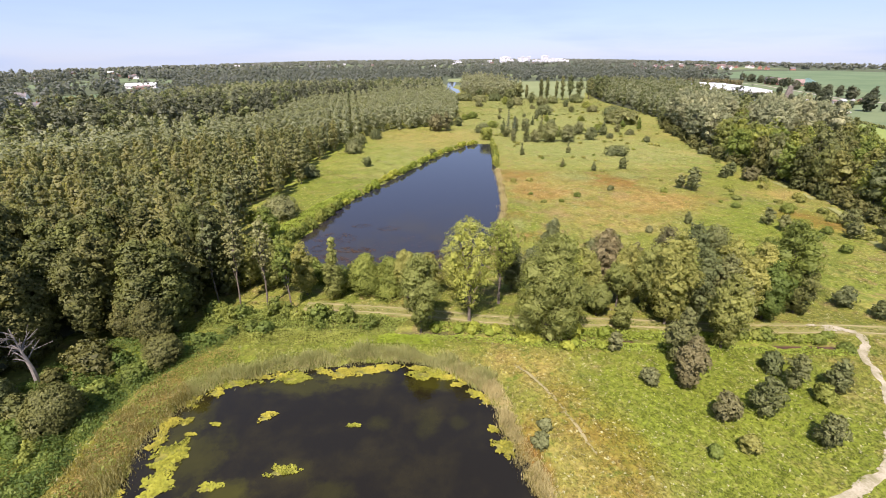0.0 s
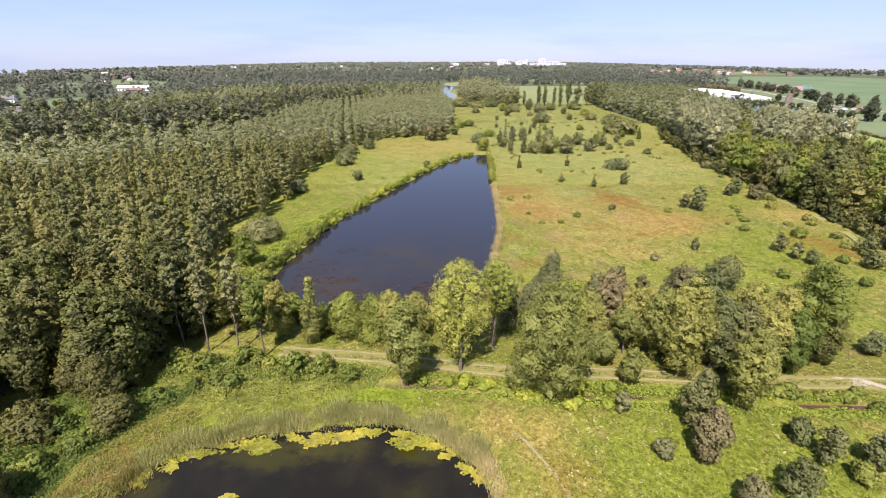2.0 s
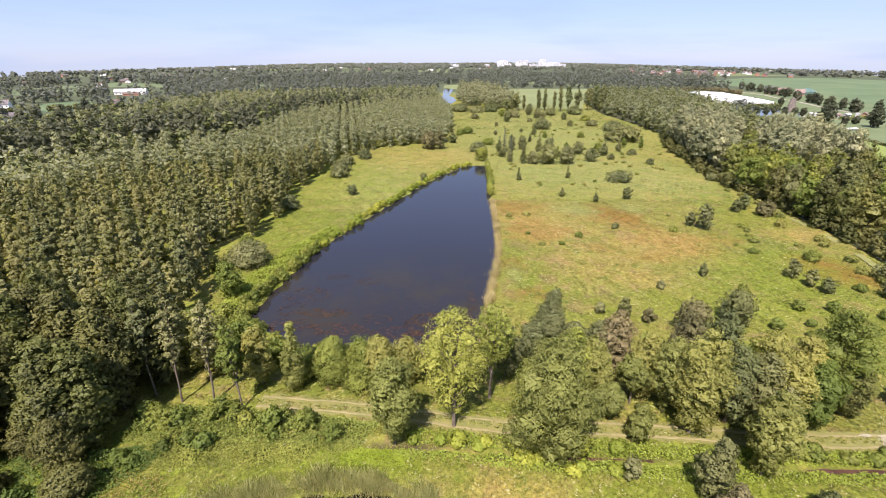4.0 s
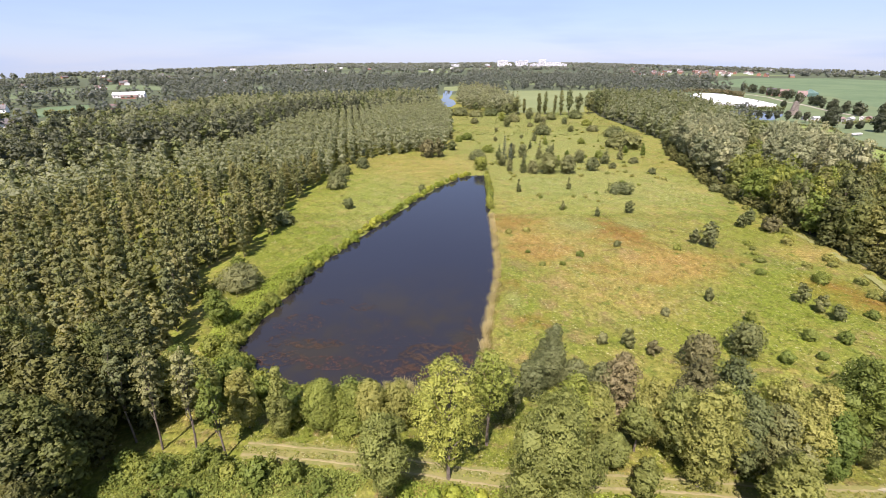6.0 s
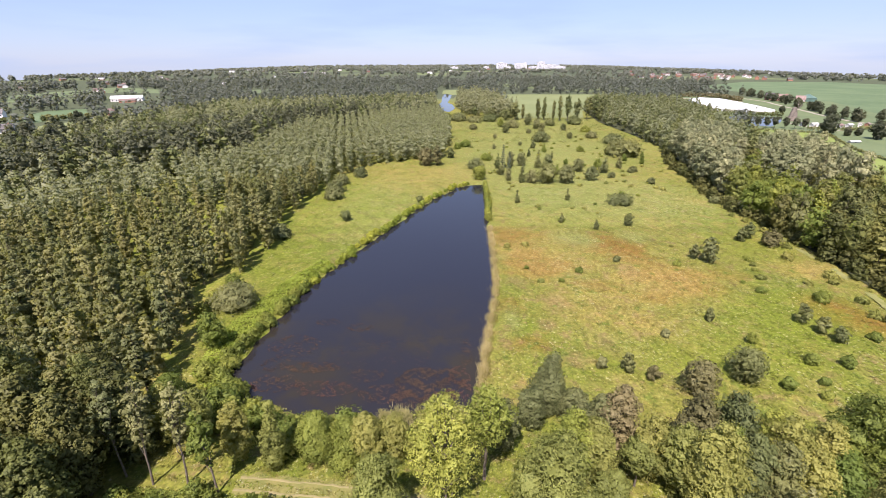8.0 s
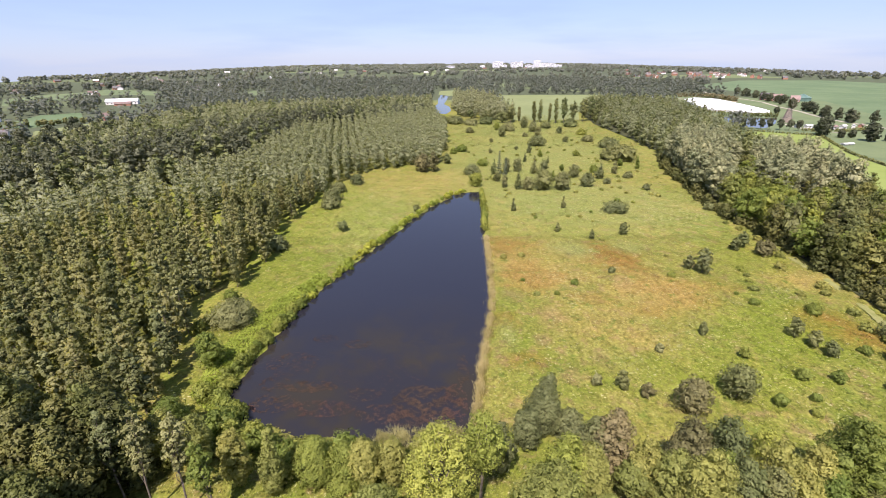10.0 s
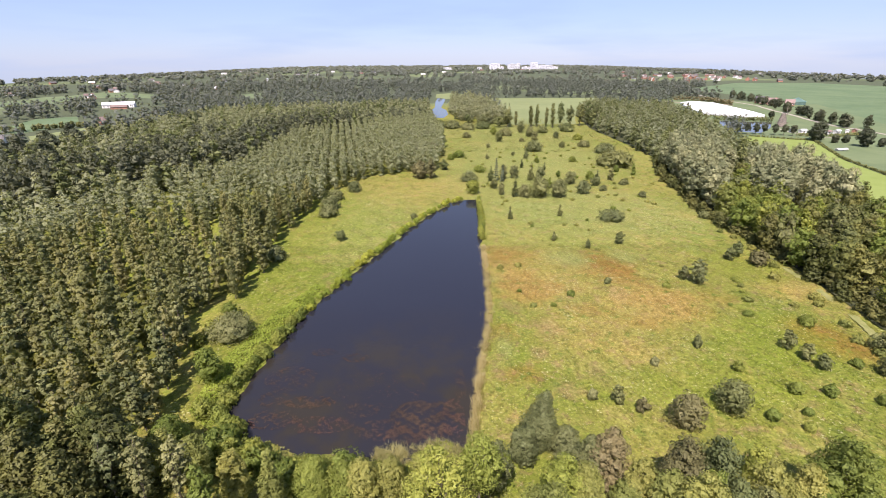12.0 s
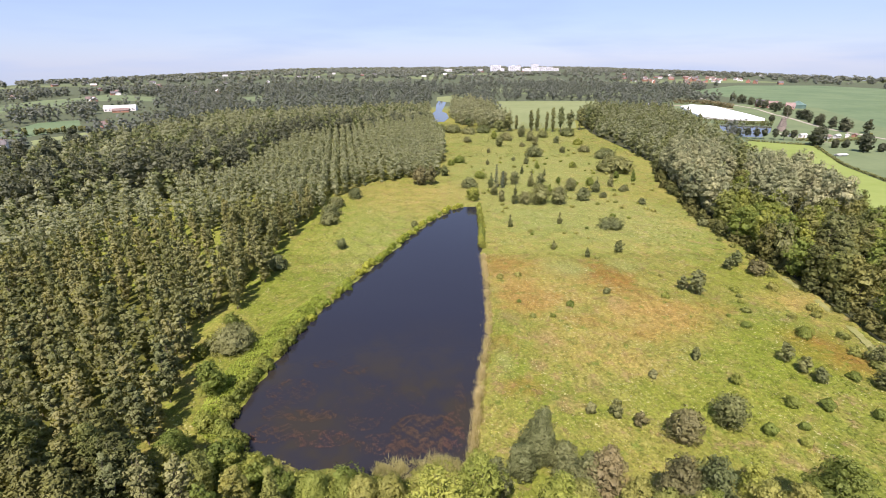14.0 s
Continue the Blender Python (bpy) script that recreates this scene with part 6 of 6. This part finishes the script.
def algae_raft(x, y, rx, ry, seed):
    """A raft of algae: a thin ragged skin on the water with flakes of scum heaped on it."""
    rng = np.random.default_rng(seed)
    rings, sides = 4, 40
    ang = np.arange(sides) / sides * 2 * np.pi
    shape = lambda a: 1 + 0.25 * np.sin(2 * a + seed) + 0.2 * np.sin(3 * a + 2 * seed) + 0.14 * np.sin(5 * a + 3 * seed) + 0.1 * np.sin(9 * a + seed)
    edge = shape(ang) * 0.8 + rng.normal(0, 0.09, sides)
    vs, fs = [(0, 0, 0.02)], [(0, 1 + i, 1 + (i + 1) % sides) for i in range(sides)]
    for k in range(1, rings + 1):
        q = k / rings
        vs += list(np.stack([rx * q * edge * np.cos(ang), ry * q * edge * np.sin(ang), np.full(sides, 0.018 if k < rings else -0.02)], 1))
        if k < rings:
            o = 1 + (k - 1) * sides
            for i in range(sides):
                j = (i + 1) % sides
                fs += [(o + i, o + sides + i, o + sides + j), (o + i, o + sides + j, o + j)]
    ob = tagged(new("algae_raft", mesh_of("algae_raft", vs, fs, ALGAE)), "floating yellow-green algae raft on dark water", "algae", "floating algae rafts")
    ob.matrix_world = pose(x, y, WATER_Z)
    n = int(300 * rx * ry) + 90
    a, q = rng.uniform(0, 2 * np.pi, n), 1.12 * rng.uniform(0, 1, n) ** 0.6
    px, py = rx * q * shape(a) * np.cos(a), ry * q * shape(a) * np.sin(a)
    gap = np.sin(px * 2.3 + 1.7 * np.sin(py * 2.9 + seed)) + np.sin(py * 3.1 + 1.4 * np.sin(px * 1.9)) + rng.normal(0, 0.5, n)
    px, py = px[gap > -0.5], py[gap > -0.5]
    z = 0.03 + 0.05 * rng.uniform(0, 1, len(px)) ** 2
    v, f = sprigs(rng, np.stack([px, py, z], 1), np.tile((0, 0, 1.0), (len(px), 1)), 0.14 + 0.03 * min(rx, ry), 0.25)
    tagged(part("scum", mesh_of("scum", v, f, LEAF["algae"]), ob), kind="stuff")
    return ob


RAFTS = [(-17.5, 37.8, 0.801, 0.623), (-13.5, 31.1, 1.16, 0.623), (-8.1, 36.7, 0.534, 0.223), (-24.7, 32.4, 1.5, 2.3), (-24.2, 29.2, 1.3, 1.5), (-16.5, 44.1, 2.14, 0.979), (-11.2, 45.0, 1.6, 0.801), (-8.2, 45.4, 2.05, 0.801),
         (-0.3, 44.9, 2.31, 1.16), (7.0, 34.0, 0.89, 1.07), (4.5, 41.5, 0.801, 0.534), (5.6, 40.4, 0.623, 0.534), (3.1, 43.4, 0.712, 0.445), (-22.7, 43.0, 1.78, 0.623), (-20.5, 44.1, 1.6, 0.445), (-27.3, 40.2, 1.5, 1.0), (-27.4, 36.9, 1.3, 0.7), (-27.0, 34.6, 0.7, 1.1), (-19.9, 29.2, 0.5, 0.45),
         (-19.3, 29.3, 0.801, 0.445), (-24.3, 35.3, 0.445, 0.223), (-22.3, 36.7, 0.401, 0.223), (-5.5, 46.2, 1.25, 0.445), (-13.7, 45.3, 1.07, 0.445), (-27.2, 26.2, 1.07, 1.78), (-6.7, 46.0, 0.979, 0.534), (1.3, 44.2, 0.8, 0.5), (2.4, 43.0, 0.5, 0.4), (-2.6, 46.0, 0.9, 0.4), (-18.4, 44.4, 0.8, 0.4), (-24.6, 41.4, 0.9, 0.6), (-25.6, 36.9, 0.6, 0.5), (-23.5, 29.2, 0.7, 0.6), (6.1, 36.3, 0.4, 0.5)]
for n, (x, y, rx, ry) in enumerate(RAFTS):
    algae_raft(x, y, rx, ry, 50 + n)

def weed_bed(x, y, rx, ry, n, seed):
    rng = np.random.default_rng(seed)
    a, r = rng.uniform(0, 2 * np.pi, n), rng.uniform(0, 1, n) ** 0.5
    c = np.stack([x + rx * r * np.cos(a), y + ry * r * np.sin(a), np.full(n, WATER_Z + 0.03)], 1)
    lump = np.sin(c[:, 0] * 1.7 + 2 * np.sin(c[:, 1] * 1.3)) + np.sin(c[:, 1] * 2.1 + 1.5 * np.sin(c[:, 0] * 0.9))
    lump = 0.55 * lump + 0.6 * np.sin(c[:, 0] * 4.3 + 2.4 * np.sin(c[:, 1] * 1.9 + seed)) + 0.6 * np.sin(c[:, 1] * 5.1 + 2.2 * np.sin(c[:, 0] * 2.3))
    c = c[lump + rng.normal(0, 0.6, n) > 0.25]
    v, f = cards(rng, c, np.tile((0, 0, 1.0), (len(c), 1)), 0.11, 0.12, 0.34)
    tagged(new("water_weed", mesh_of("water_weed", v, f, LEAF["weed"])), "reddish-brown water weed breaking the pond surface", "water weed", kind="stuff")


for n, (x, y, rx, ry, many) in enumerate([(-22.2, 88.3, 4.6, 3.4, 420), (-17.2, 82.3, 4.4, 1.5, 560), (-22.0, 78.4, 4.0, 2.2, 420), (-23.6, 83.0, 2.5, 2.0, 160), (-14.4, 77.2, 5.5, 1.8, 520), (-8.4, 80.3, 3.0, 1.6, 150), (-4.3, 76.1, 4.5, 2.2, 480), (1.9, 79.2, 5.6, 3.4, 1900), (1.2, 75.2, 5.2, 2.0, 1100), (6.4, 78.6, 1.9, 4.5, 520), (-25.6, 76.8, 1.3, 1.2, 200), (-11.8, 94.3, 2.6, 1.4, 110), (-18.2, 96.1, 2.4, 1.2, 80), (-6.1, 85.3, 8.0, 6.0, 170), (7.8, 86.5, 1.0, 4.5, 150)]):
    weed_bed(x, y, rx, ry, int(many * 3.4), 120 + n)


# ---- buildings ----
def house(x, y, turn, long, deep, wall_h, rise, wall_mat, roof_mat, label, category="house", windows=3, group="far houses"):
    root = tagged(new("house" if category == "house" else category.replace(" ", "_")), label, category, group)
    root.matrix_world = pose(x, y, float(ground_z(x, y)), 0, 0, turn)
    walls = joined([box(-long / 2, -deep / 2, -0.5, long / 2, deep / 2, wall_h)])
    part("wall", mesh_of("wall", *walls, wall_mat), root)
    ends = [((s * long / 2, -deep / 2, wall_h), (s * long / 2, deep / 2, wall_h), (s * long / 2, 0, wall_h + rise)) for s in (-1, 1)]
    for end in ends:
        part("gable", mesh_of("gable", end, [(0, 1, 2)], wall_mat), root)
    roof = part("roof", mesh_of("roof", *gable(-long / 2, -deep / 2, long / 2, deep / 2, wall_h, rise), roof_mat), root)
    if category == "house":
        part("chimney", mesh_of("chimney", *box(long * 0.28, -0.4, wall_h + rise * 0.6, long * 0.28 + 0.8, 0.4, wall_h + rise + 1.0), BRICK), roof)
    part("door", mesh_of("door", *box(-0.5, -deep / 2 - 0.05, 0.0, 0.5, -deep / 2 + 0.04, min(2.1, wall_h - 0.1)), TIMBER), root)
    for k in range(windows):
        wx = -long / 2 + long * (k + 0.5) / windows
        if abs(wx) > 1.2 and wall_h > 2.4:
            window = part("window", mesh_of("window", *box(wx - 0.7, -deep / 2 - 0.06, 0.9, wx + 0.7, -deep / 2 + 0.05, 2.35), WHITE), root)
            part("pane", mesh_of("pane", *box(wx - 0.6, -deep / 2 - 0.09, 1.0, wx + 0.6, -deep / 2 - 0.05, 2.25), DARK_GLASS), window)
    return root


house(-398, 612, 22, 34, 13, 3.8, 2.6, PLASTER, FLEECE, "long barn with a white roof among trees", "barn", 8, "barns")
house(-384.8, 592.0, 22, 17, 7, 2.4, 2.0, BRICK, TILE_RED, "low brick barn with a red roof", "barn", 4, "barns")
house(-304.2, 447.4, 70, 9, 7, 3.0, 3.2, BRICK, TILE_RED, "red-roofed house at the wood's edge")
house(-304.6, 339.6, 30, 12, 8, 3, 2.8, PLASTER, TILE_DARK, "dark-roofed farm house beside the orchard")
house(-397.2, 434.9, 20, 9, 7, 3.4, 3.4, WHITE, TILE_DARK, "white gabled house among trees")
house(412, 606, -30, 11, 7, 3.2, 4.5, BRICK, TILE_RED, "red-roofed farm house by the mill", group="farm buildings")
house(410, 622, -25, 14, 8, 3.2, 5, BRICK, TILE_DARK, "dark-roofed barn by the mill", "barn", 4, "farm buildings")
house(424, 592, -30, 9, 9, 3, 4, BRICK, TILE_RED, "red-roofed barn by the mill", "barn", 4, "farm buildings")
house(276.6, 634.7, 10, 9, 7, 3, 3, WHITE, TILE_DARK, "small white house at the field's edge")
house(175.6, 545.8, 0, 7, 5, 2.8, 2.4, WHITE, TILE_RED, "small white cottage between trees")
rng = np.random.default_rng(77)
for k in range(46):
    x, y = rng.uniform(560, 930), rng.uniform(1180, 1700)
    house(x, y, rng.uniform(0, 180), rng.uniform(9, 15), rng.uniform(7, 9), rng.uniform(3, 5.5), rng.uniform(3, 4), (BRICK, PLASTER, BRICK)[k % 3], (TILE_RED, TILE_RED, TILE_DARK)[k % 3], ("brick village house with a red tiled roof", "pale village house with a red tiled roof", "brick village house with a dark roof")[k % 3], windows=2, group="village houses")
for k in range(26):
    x, y = rng.uniform(-1250, -420), rng.uniform(760, 1500)
    house(x, y, rng.uniform(0, 180), rng.uniform(9, 16), rng.uniform(7, 9), rng.uniform(3, 4), rng.uniform(2.5, 3.5), (PLASTER, BRICK)[k % 2], (TILE_DARK, FLEECE, TILE_RED)[k % 3], ("pale house with a dark roof far among trees", "barn with a pale roof far among trees", "house with a red roof far among trees")[k % 3], windows=2, group="farm houses far off")

for k in range(36):
    y = rng.uniform(1700, 2700)
    x = y * rng.uniform(-0.8, 0.8)
    house(x, y, rng.uniform(-20, 20), rng.uniform(9, 24), rng.uniform(7, 10), rng.uniform(3, 4.5), rng.uniform(2, 3), (SHED_WALL, PLASTER, BRICK)[k % 3], (TILE_DARK, SHED_WALL, TILE_RED)[k % 3], ("pale shed with a dark roof far off", "pale shed with a grey roof far off", "brick farm with a red roof far off")[k % 3], windows=2, group="sheds far off")


def crop_cover(outline, height):
    """Crops under one stretched white sheet: a gently ridged top and a skirt down to the ground."""
    root = tagged(new("crop_cover"), "wide field under taut white crop sheeting", "crop cover")
    p = np.asarray(outline, float)
    (x0, y0), (x1, y1) = p.min(0), p.max(0)
    bm = bmesh.new()
    top = bm.faces.new([bm.verts.new((x, y, height)) for x, y in outline])
    for axis, lo, hi, step in ((0, x0, x1, 6.0), (1, y0, y1, 6.0)):
        for at in np.arange(lo + step / 2, hi, step):
            plane = (at, 0, 0) if axis == 0 else (0, at, 0)
            bmesh.ops.bisect_plane(bm, geom=bm.verts[:] + bm.edges[:] + bm.faces[:], plane_co=plane, plane_no=(1, 0, 0) if axis == 0 else (0, 1, 0))
    for v in bm.verts:
        v.co.z += 0.18 * math.sin((v.co.x * 0.93 + v.co.y * 0.35) * 0.8)
    bmesh.ops.triangulate(bm, faces=bm.faces[:])
    me = bpy.data.meshes.new("sheet")
    bm.to_mesh(me)
    bm.free()
    me.materials.append(FLEECE)
    part("sheet", me, root)
    v = [(x, y, z) for z in (0.0, height) for x, y in outline]
    n = len(outline)
    part("skirt", mesh_of("skirt", v, [(k, (k + 1) % n, n + (k + 1) % n, n + k) for k in range(n)], FLEECE), root)


crop_cover([(300.8, 609.9), (325.4, 632.0), (341.0, 607.4), (326.0, 517.9), (315.7, 473.2), (288.1, 474.5), (268.5, 499.6), (277.4, 537.5)], 2.4)


def windmill(x, y):
    root = tagged(new("windmill"), "thatched windmill on a brick base with still sails", "windmill")
    root.matrix_world = pose(x, y, 0, 0, 0, 35) @ Matrix.Scale(0.62, 4)
    part("base", mesh_of("base", *tube([(0, 0, -0.3), (0, 0, 5.5)], (5.4, 5.0), 8), TIMBER), root)
    part("stage", mesh_of("stage", *tube([(0, 0, 5.3), (0, 0, 5.7)], (8.0, 8.0), 16), TIMBER), root)
    part("body", mesh_of("body", *tube([(0, 0, 5.5), (0, 0, 10), (0, 0, 15.5)], (5.0, 3.9, 2.7), 8), THATCH), root)
    part("cap", mesh_of("cap", *tube([(0, 0, 15.4), (0, 0, 16.8), (0, 0, 18.2)], (3.0, 2.6, 0.3), 8), THATCH), root)
    for k in range(4):
        a = math.radians(20 + 90 * k)
        tip = np.array((math.cos(a) * 11, -3.6, 16.3 + math.sin(a) * 11))
        sail = part("sail", mesh_of("sail", *tube([(0, -3.6, 16.3), tip], (0.25, 0.12), 4), TIMBER), root)
        across = np.array((-math.sin(a), 0, math.cos(a)))
        bars = [tube([np.array((0, -3.6, 16.3)) * (1 - q) + tip * q, np.array((0, -3.6, 16.3)) * (1 - q) + tip * q + across * 1.9], (0.07, 0.07), 4) for q in np.linspace(0.25, 0.98, 12)]
        part("lattice", mesh_of("lattice", *joined(bars), TIMBER), sail)


windmill(284.5, 405.5)
root = tagged(new("silo_tank"), "round green slurry tank with a peaked cover", "tank")
root.matrix_world = pose(440, 602, 0)
part("wall", mesh_of("wall", *tube([(0, 0, -0.3), (0, 0, 4)], (9, 9), 20), GREEN_SHEET), root)
part("cover", mesh_of("cover", *tube([(0, 0, 4), (0, 0, 8.5)], (9.3, 0.2), 20), GREEN_SHEET), root)

for n, (x, y) in enumerate([(226.5, 369.0), (232.5, 367.5), (238.0, 366.0), (243.5, 364.5), (249.5, 362.5), (254.5, 359.5), (259.5, 357.0)]):
    plant("clipped_tree", "round clipped tree beside the mill pond", "tree", x, y, 7.6, 5.6, "deep", "round", 20, 34, 0.5, 0.3, 2, group="mill pond trees", key=f"mill{n % 2}")
for n, (x, y, h, w) in enumerate([(258.5, 334.0, 14.0, 13.0), (272.0, 311.0, 11.5, 12.0), (265.7, 327.0, 5.3, 4.5), (273.0, 326.7, 5.0, 4.5), (283.1, 311.8, 5.3, 4.8), (262.0, 341.0, 9.0, 8.0), (320.0, 470.0, 6.0, 6.0)]):
    plant("tree", "broad dark tree standing in pasture" if w > 6 else "small round tree standing in pasture", "tree", x, y, h, w, "deep", "round", 30, 50, 0.5, 0.06, 4, group="pasture trees")


def hedge(line, h, w, kind, label):
    rng = np.random.default_rng(int(line[0][0]))
    pts = np.array(along(line, 1.6))[:, :2] + rng.normal(0, 0.25, (len(along(line, 1.6)), 2))
    bulk("hedge", pts, rng.uniform(0.85, 1.15, len(pts)) * h, rng.uniform(0.9, 1.2, len(pts)) * w, kind, 4, 8, 0.35, "round", label, "hedge", 0.0, rng)


hedge([(260, 480.5), (280, 461.5), (304, 444)], 3.4, 3.6, "shade", "long clipped green hedge before the crop sheeting")
hedge([(256, 454), (298, 437)], 2.2, 2.6, "shade", "clipped green hedge along the mill pond")
hedge([(323, 676), (356, 664), (360, 599)], 6.0, 6.0, "plum", "tall brownish hedge behind the crop sheeting")
hedge([(262, 356), (284, 349), (318, 362), (334, 377)], 2.4, 2.6, "dark", "dark hedge round the mill gardens")
hedge([(228, 356.6), (247, 342), (259, 336), (227, 272), (217, 234)], 1.2, 1.6, "dark", "low dark fence hedge between pastures")
for n, (x, y, l, w, wall, roof) in enumerate([(271, 374, 5, 3.5, SHED_WALL, TILE_DARK), (277, 371, 7, 4, PLASTER, SHED_WALL), (291, 365, 6, 4, SHED_WALL, TILE_RED), (300, 367.5, 8, 4, SHED_WALL, SHED_WALL), (317, 372, 6, 4, BRICK, TILE_RED), (309, 369, 5, 3, PLASTER, SHED_WALL)]):
    house(x, y, 10 * n, l * 0.7, w * 0.7, 2.0, 0.8, wall, roof, ("small white garden shed by the mill", "pale garden shed with a white roof", "small garden house with a red roof", "pale garden pavilion beside a hedge", "brick garden shed with a red roof", "pale greenhouse shed beside a hedge")[n], "garden shed", 2, "mill garden sheds")
house(248, 299.6, 15, 7, 2.2, 0.9, 0.3, SHED_WALL, SHED_WALL, "low white feed trough shelter in the pasture", "feed shelter", 1, "pasture shelters")
for n, (x, y, dx, dy) in enumerate(along([(432, 729), (407, 619), (396, 582), (370, 521), (343, 446), (334, 409), (340, 377)], 12)):
    plant("lane_tree", "dark tree of a row along the lane", "tree", x + RNG.normal(0, 3), y + RNG.normal(0, 3), RNG.uniform(7, 11), RNG.uniform(8, 11), "deep", "round", 22, 26, 0.5, 0.05, 3, group="lane trees", key=f"lane{n % 3}")
for n in range(22):
    k = n / 21
    plant("orchard_tree", "small round orchard tree", "tree", -304 - 80 * k, 424 - 62 * k + RNG.normal(0, 1.5), RNG.uniform(4.5, 6), 5.5, "grey", "round", 12, 24, 0.6, 0.2, 2, group="orchard trees", key=f"orchard{n % 2}")


def tower_block(x, y, w, d, h, storeys, label, cols=6):
    root = tagged(new("tower_block"), label, "apartment block", "tower blocks on the horizon")
    root.matrix_world = pose(x, y, 4, 0, 0, 12)
    part("wall", mesh_of("wall", *box(-w / 2, -d / 2, 0, w / 2, d / 2, h), TOWER_WALL), root)
    part("roof", mesh_of("roof", *box(-w / 2 - 0.4, -d / 2 - 0.4, h, w / 2 + 0.4, d / 2 + 0.4, h + 1.2), PLASTER), root)
    part("roof_house", mesh_of("roof_house", *box(-w / 8, -d / 4, h + 1.2, w / 8, d / 4, h + 3), TOWER_WALL), root)
    for s in range(storeys):
        z = h * (s + 0.35) / storeys
        part("window_band", mesh_of("window_band", *box(-w * 0.46, -d / 2 - 0.1, z, w * 0.46, -d / 2 + 0.1, z + h * 0.3 / storeys), DARK_GLASS), root)


TOWERS = [(316, 2900, 58, 24, 31, 11), (357, 2890, 20, 14, 14, 4), (421, 2900, 54, 24, 28, 10), (460, 2930, 16, 16, 31, 11), (497, 2880, 44, 18, 13, 4), (548, 2900, 36, 26, 36, 13), (590, 2880, 40, 22, 21, 8), (628, 2890, 52, 20, 19, 6), (670, 2900, 40, 20, 12, 4), (36, 2880, 46, 16, 10, 3), (225, 2890, 26, 14, 11, 3)]
for t in TOWERS:
    tower_block(*t, "white apartment block standing far off on the horizon")
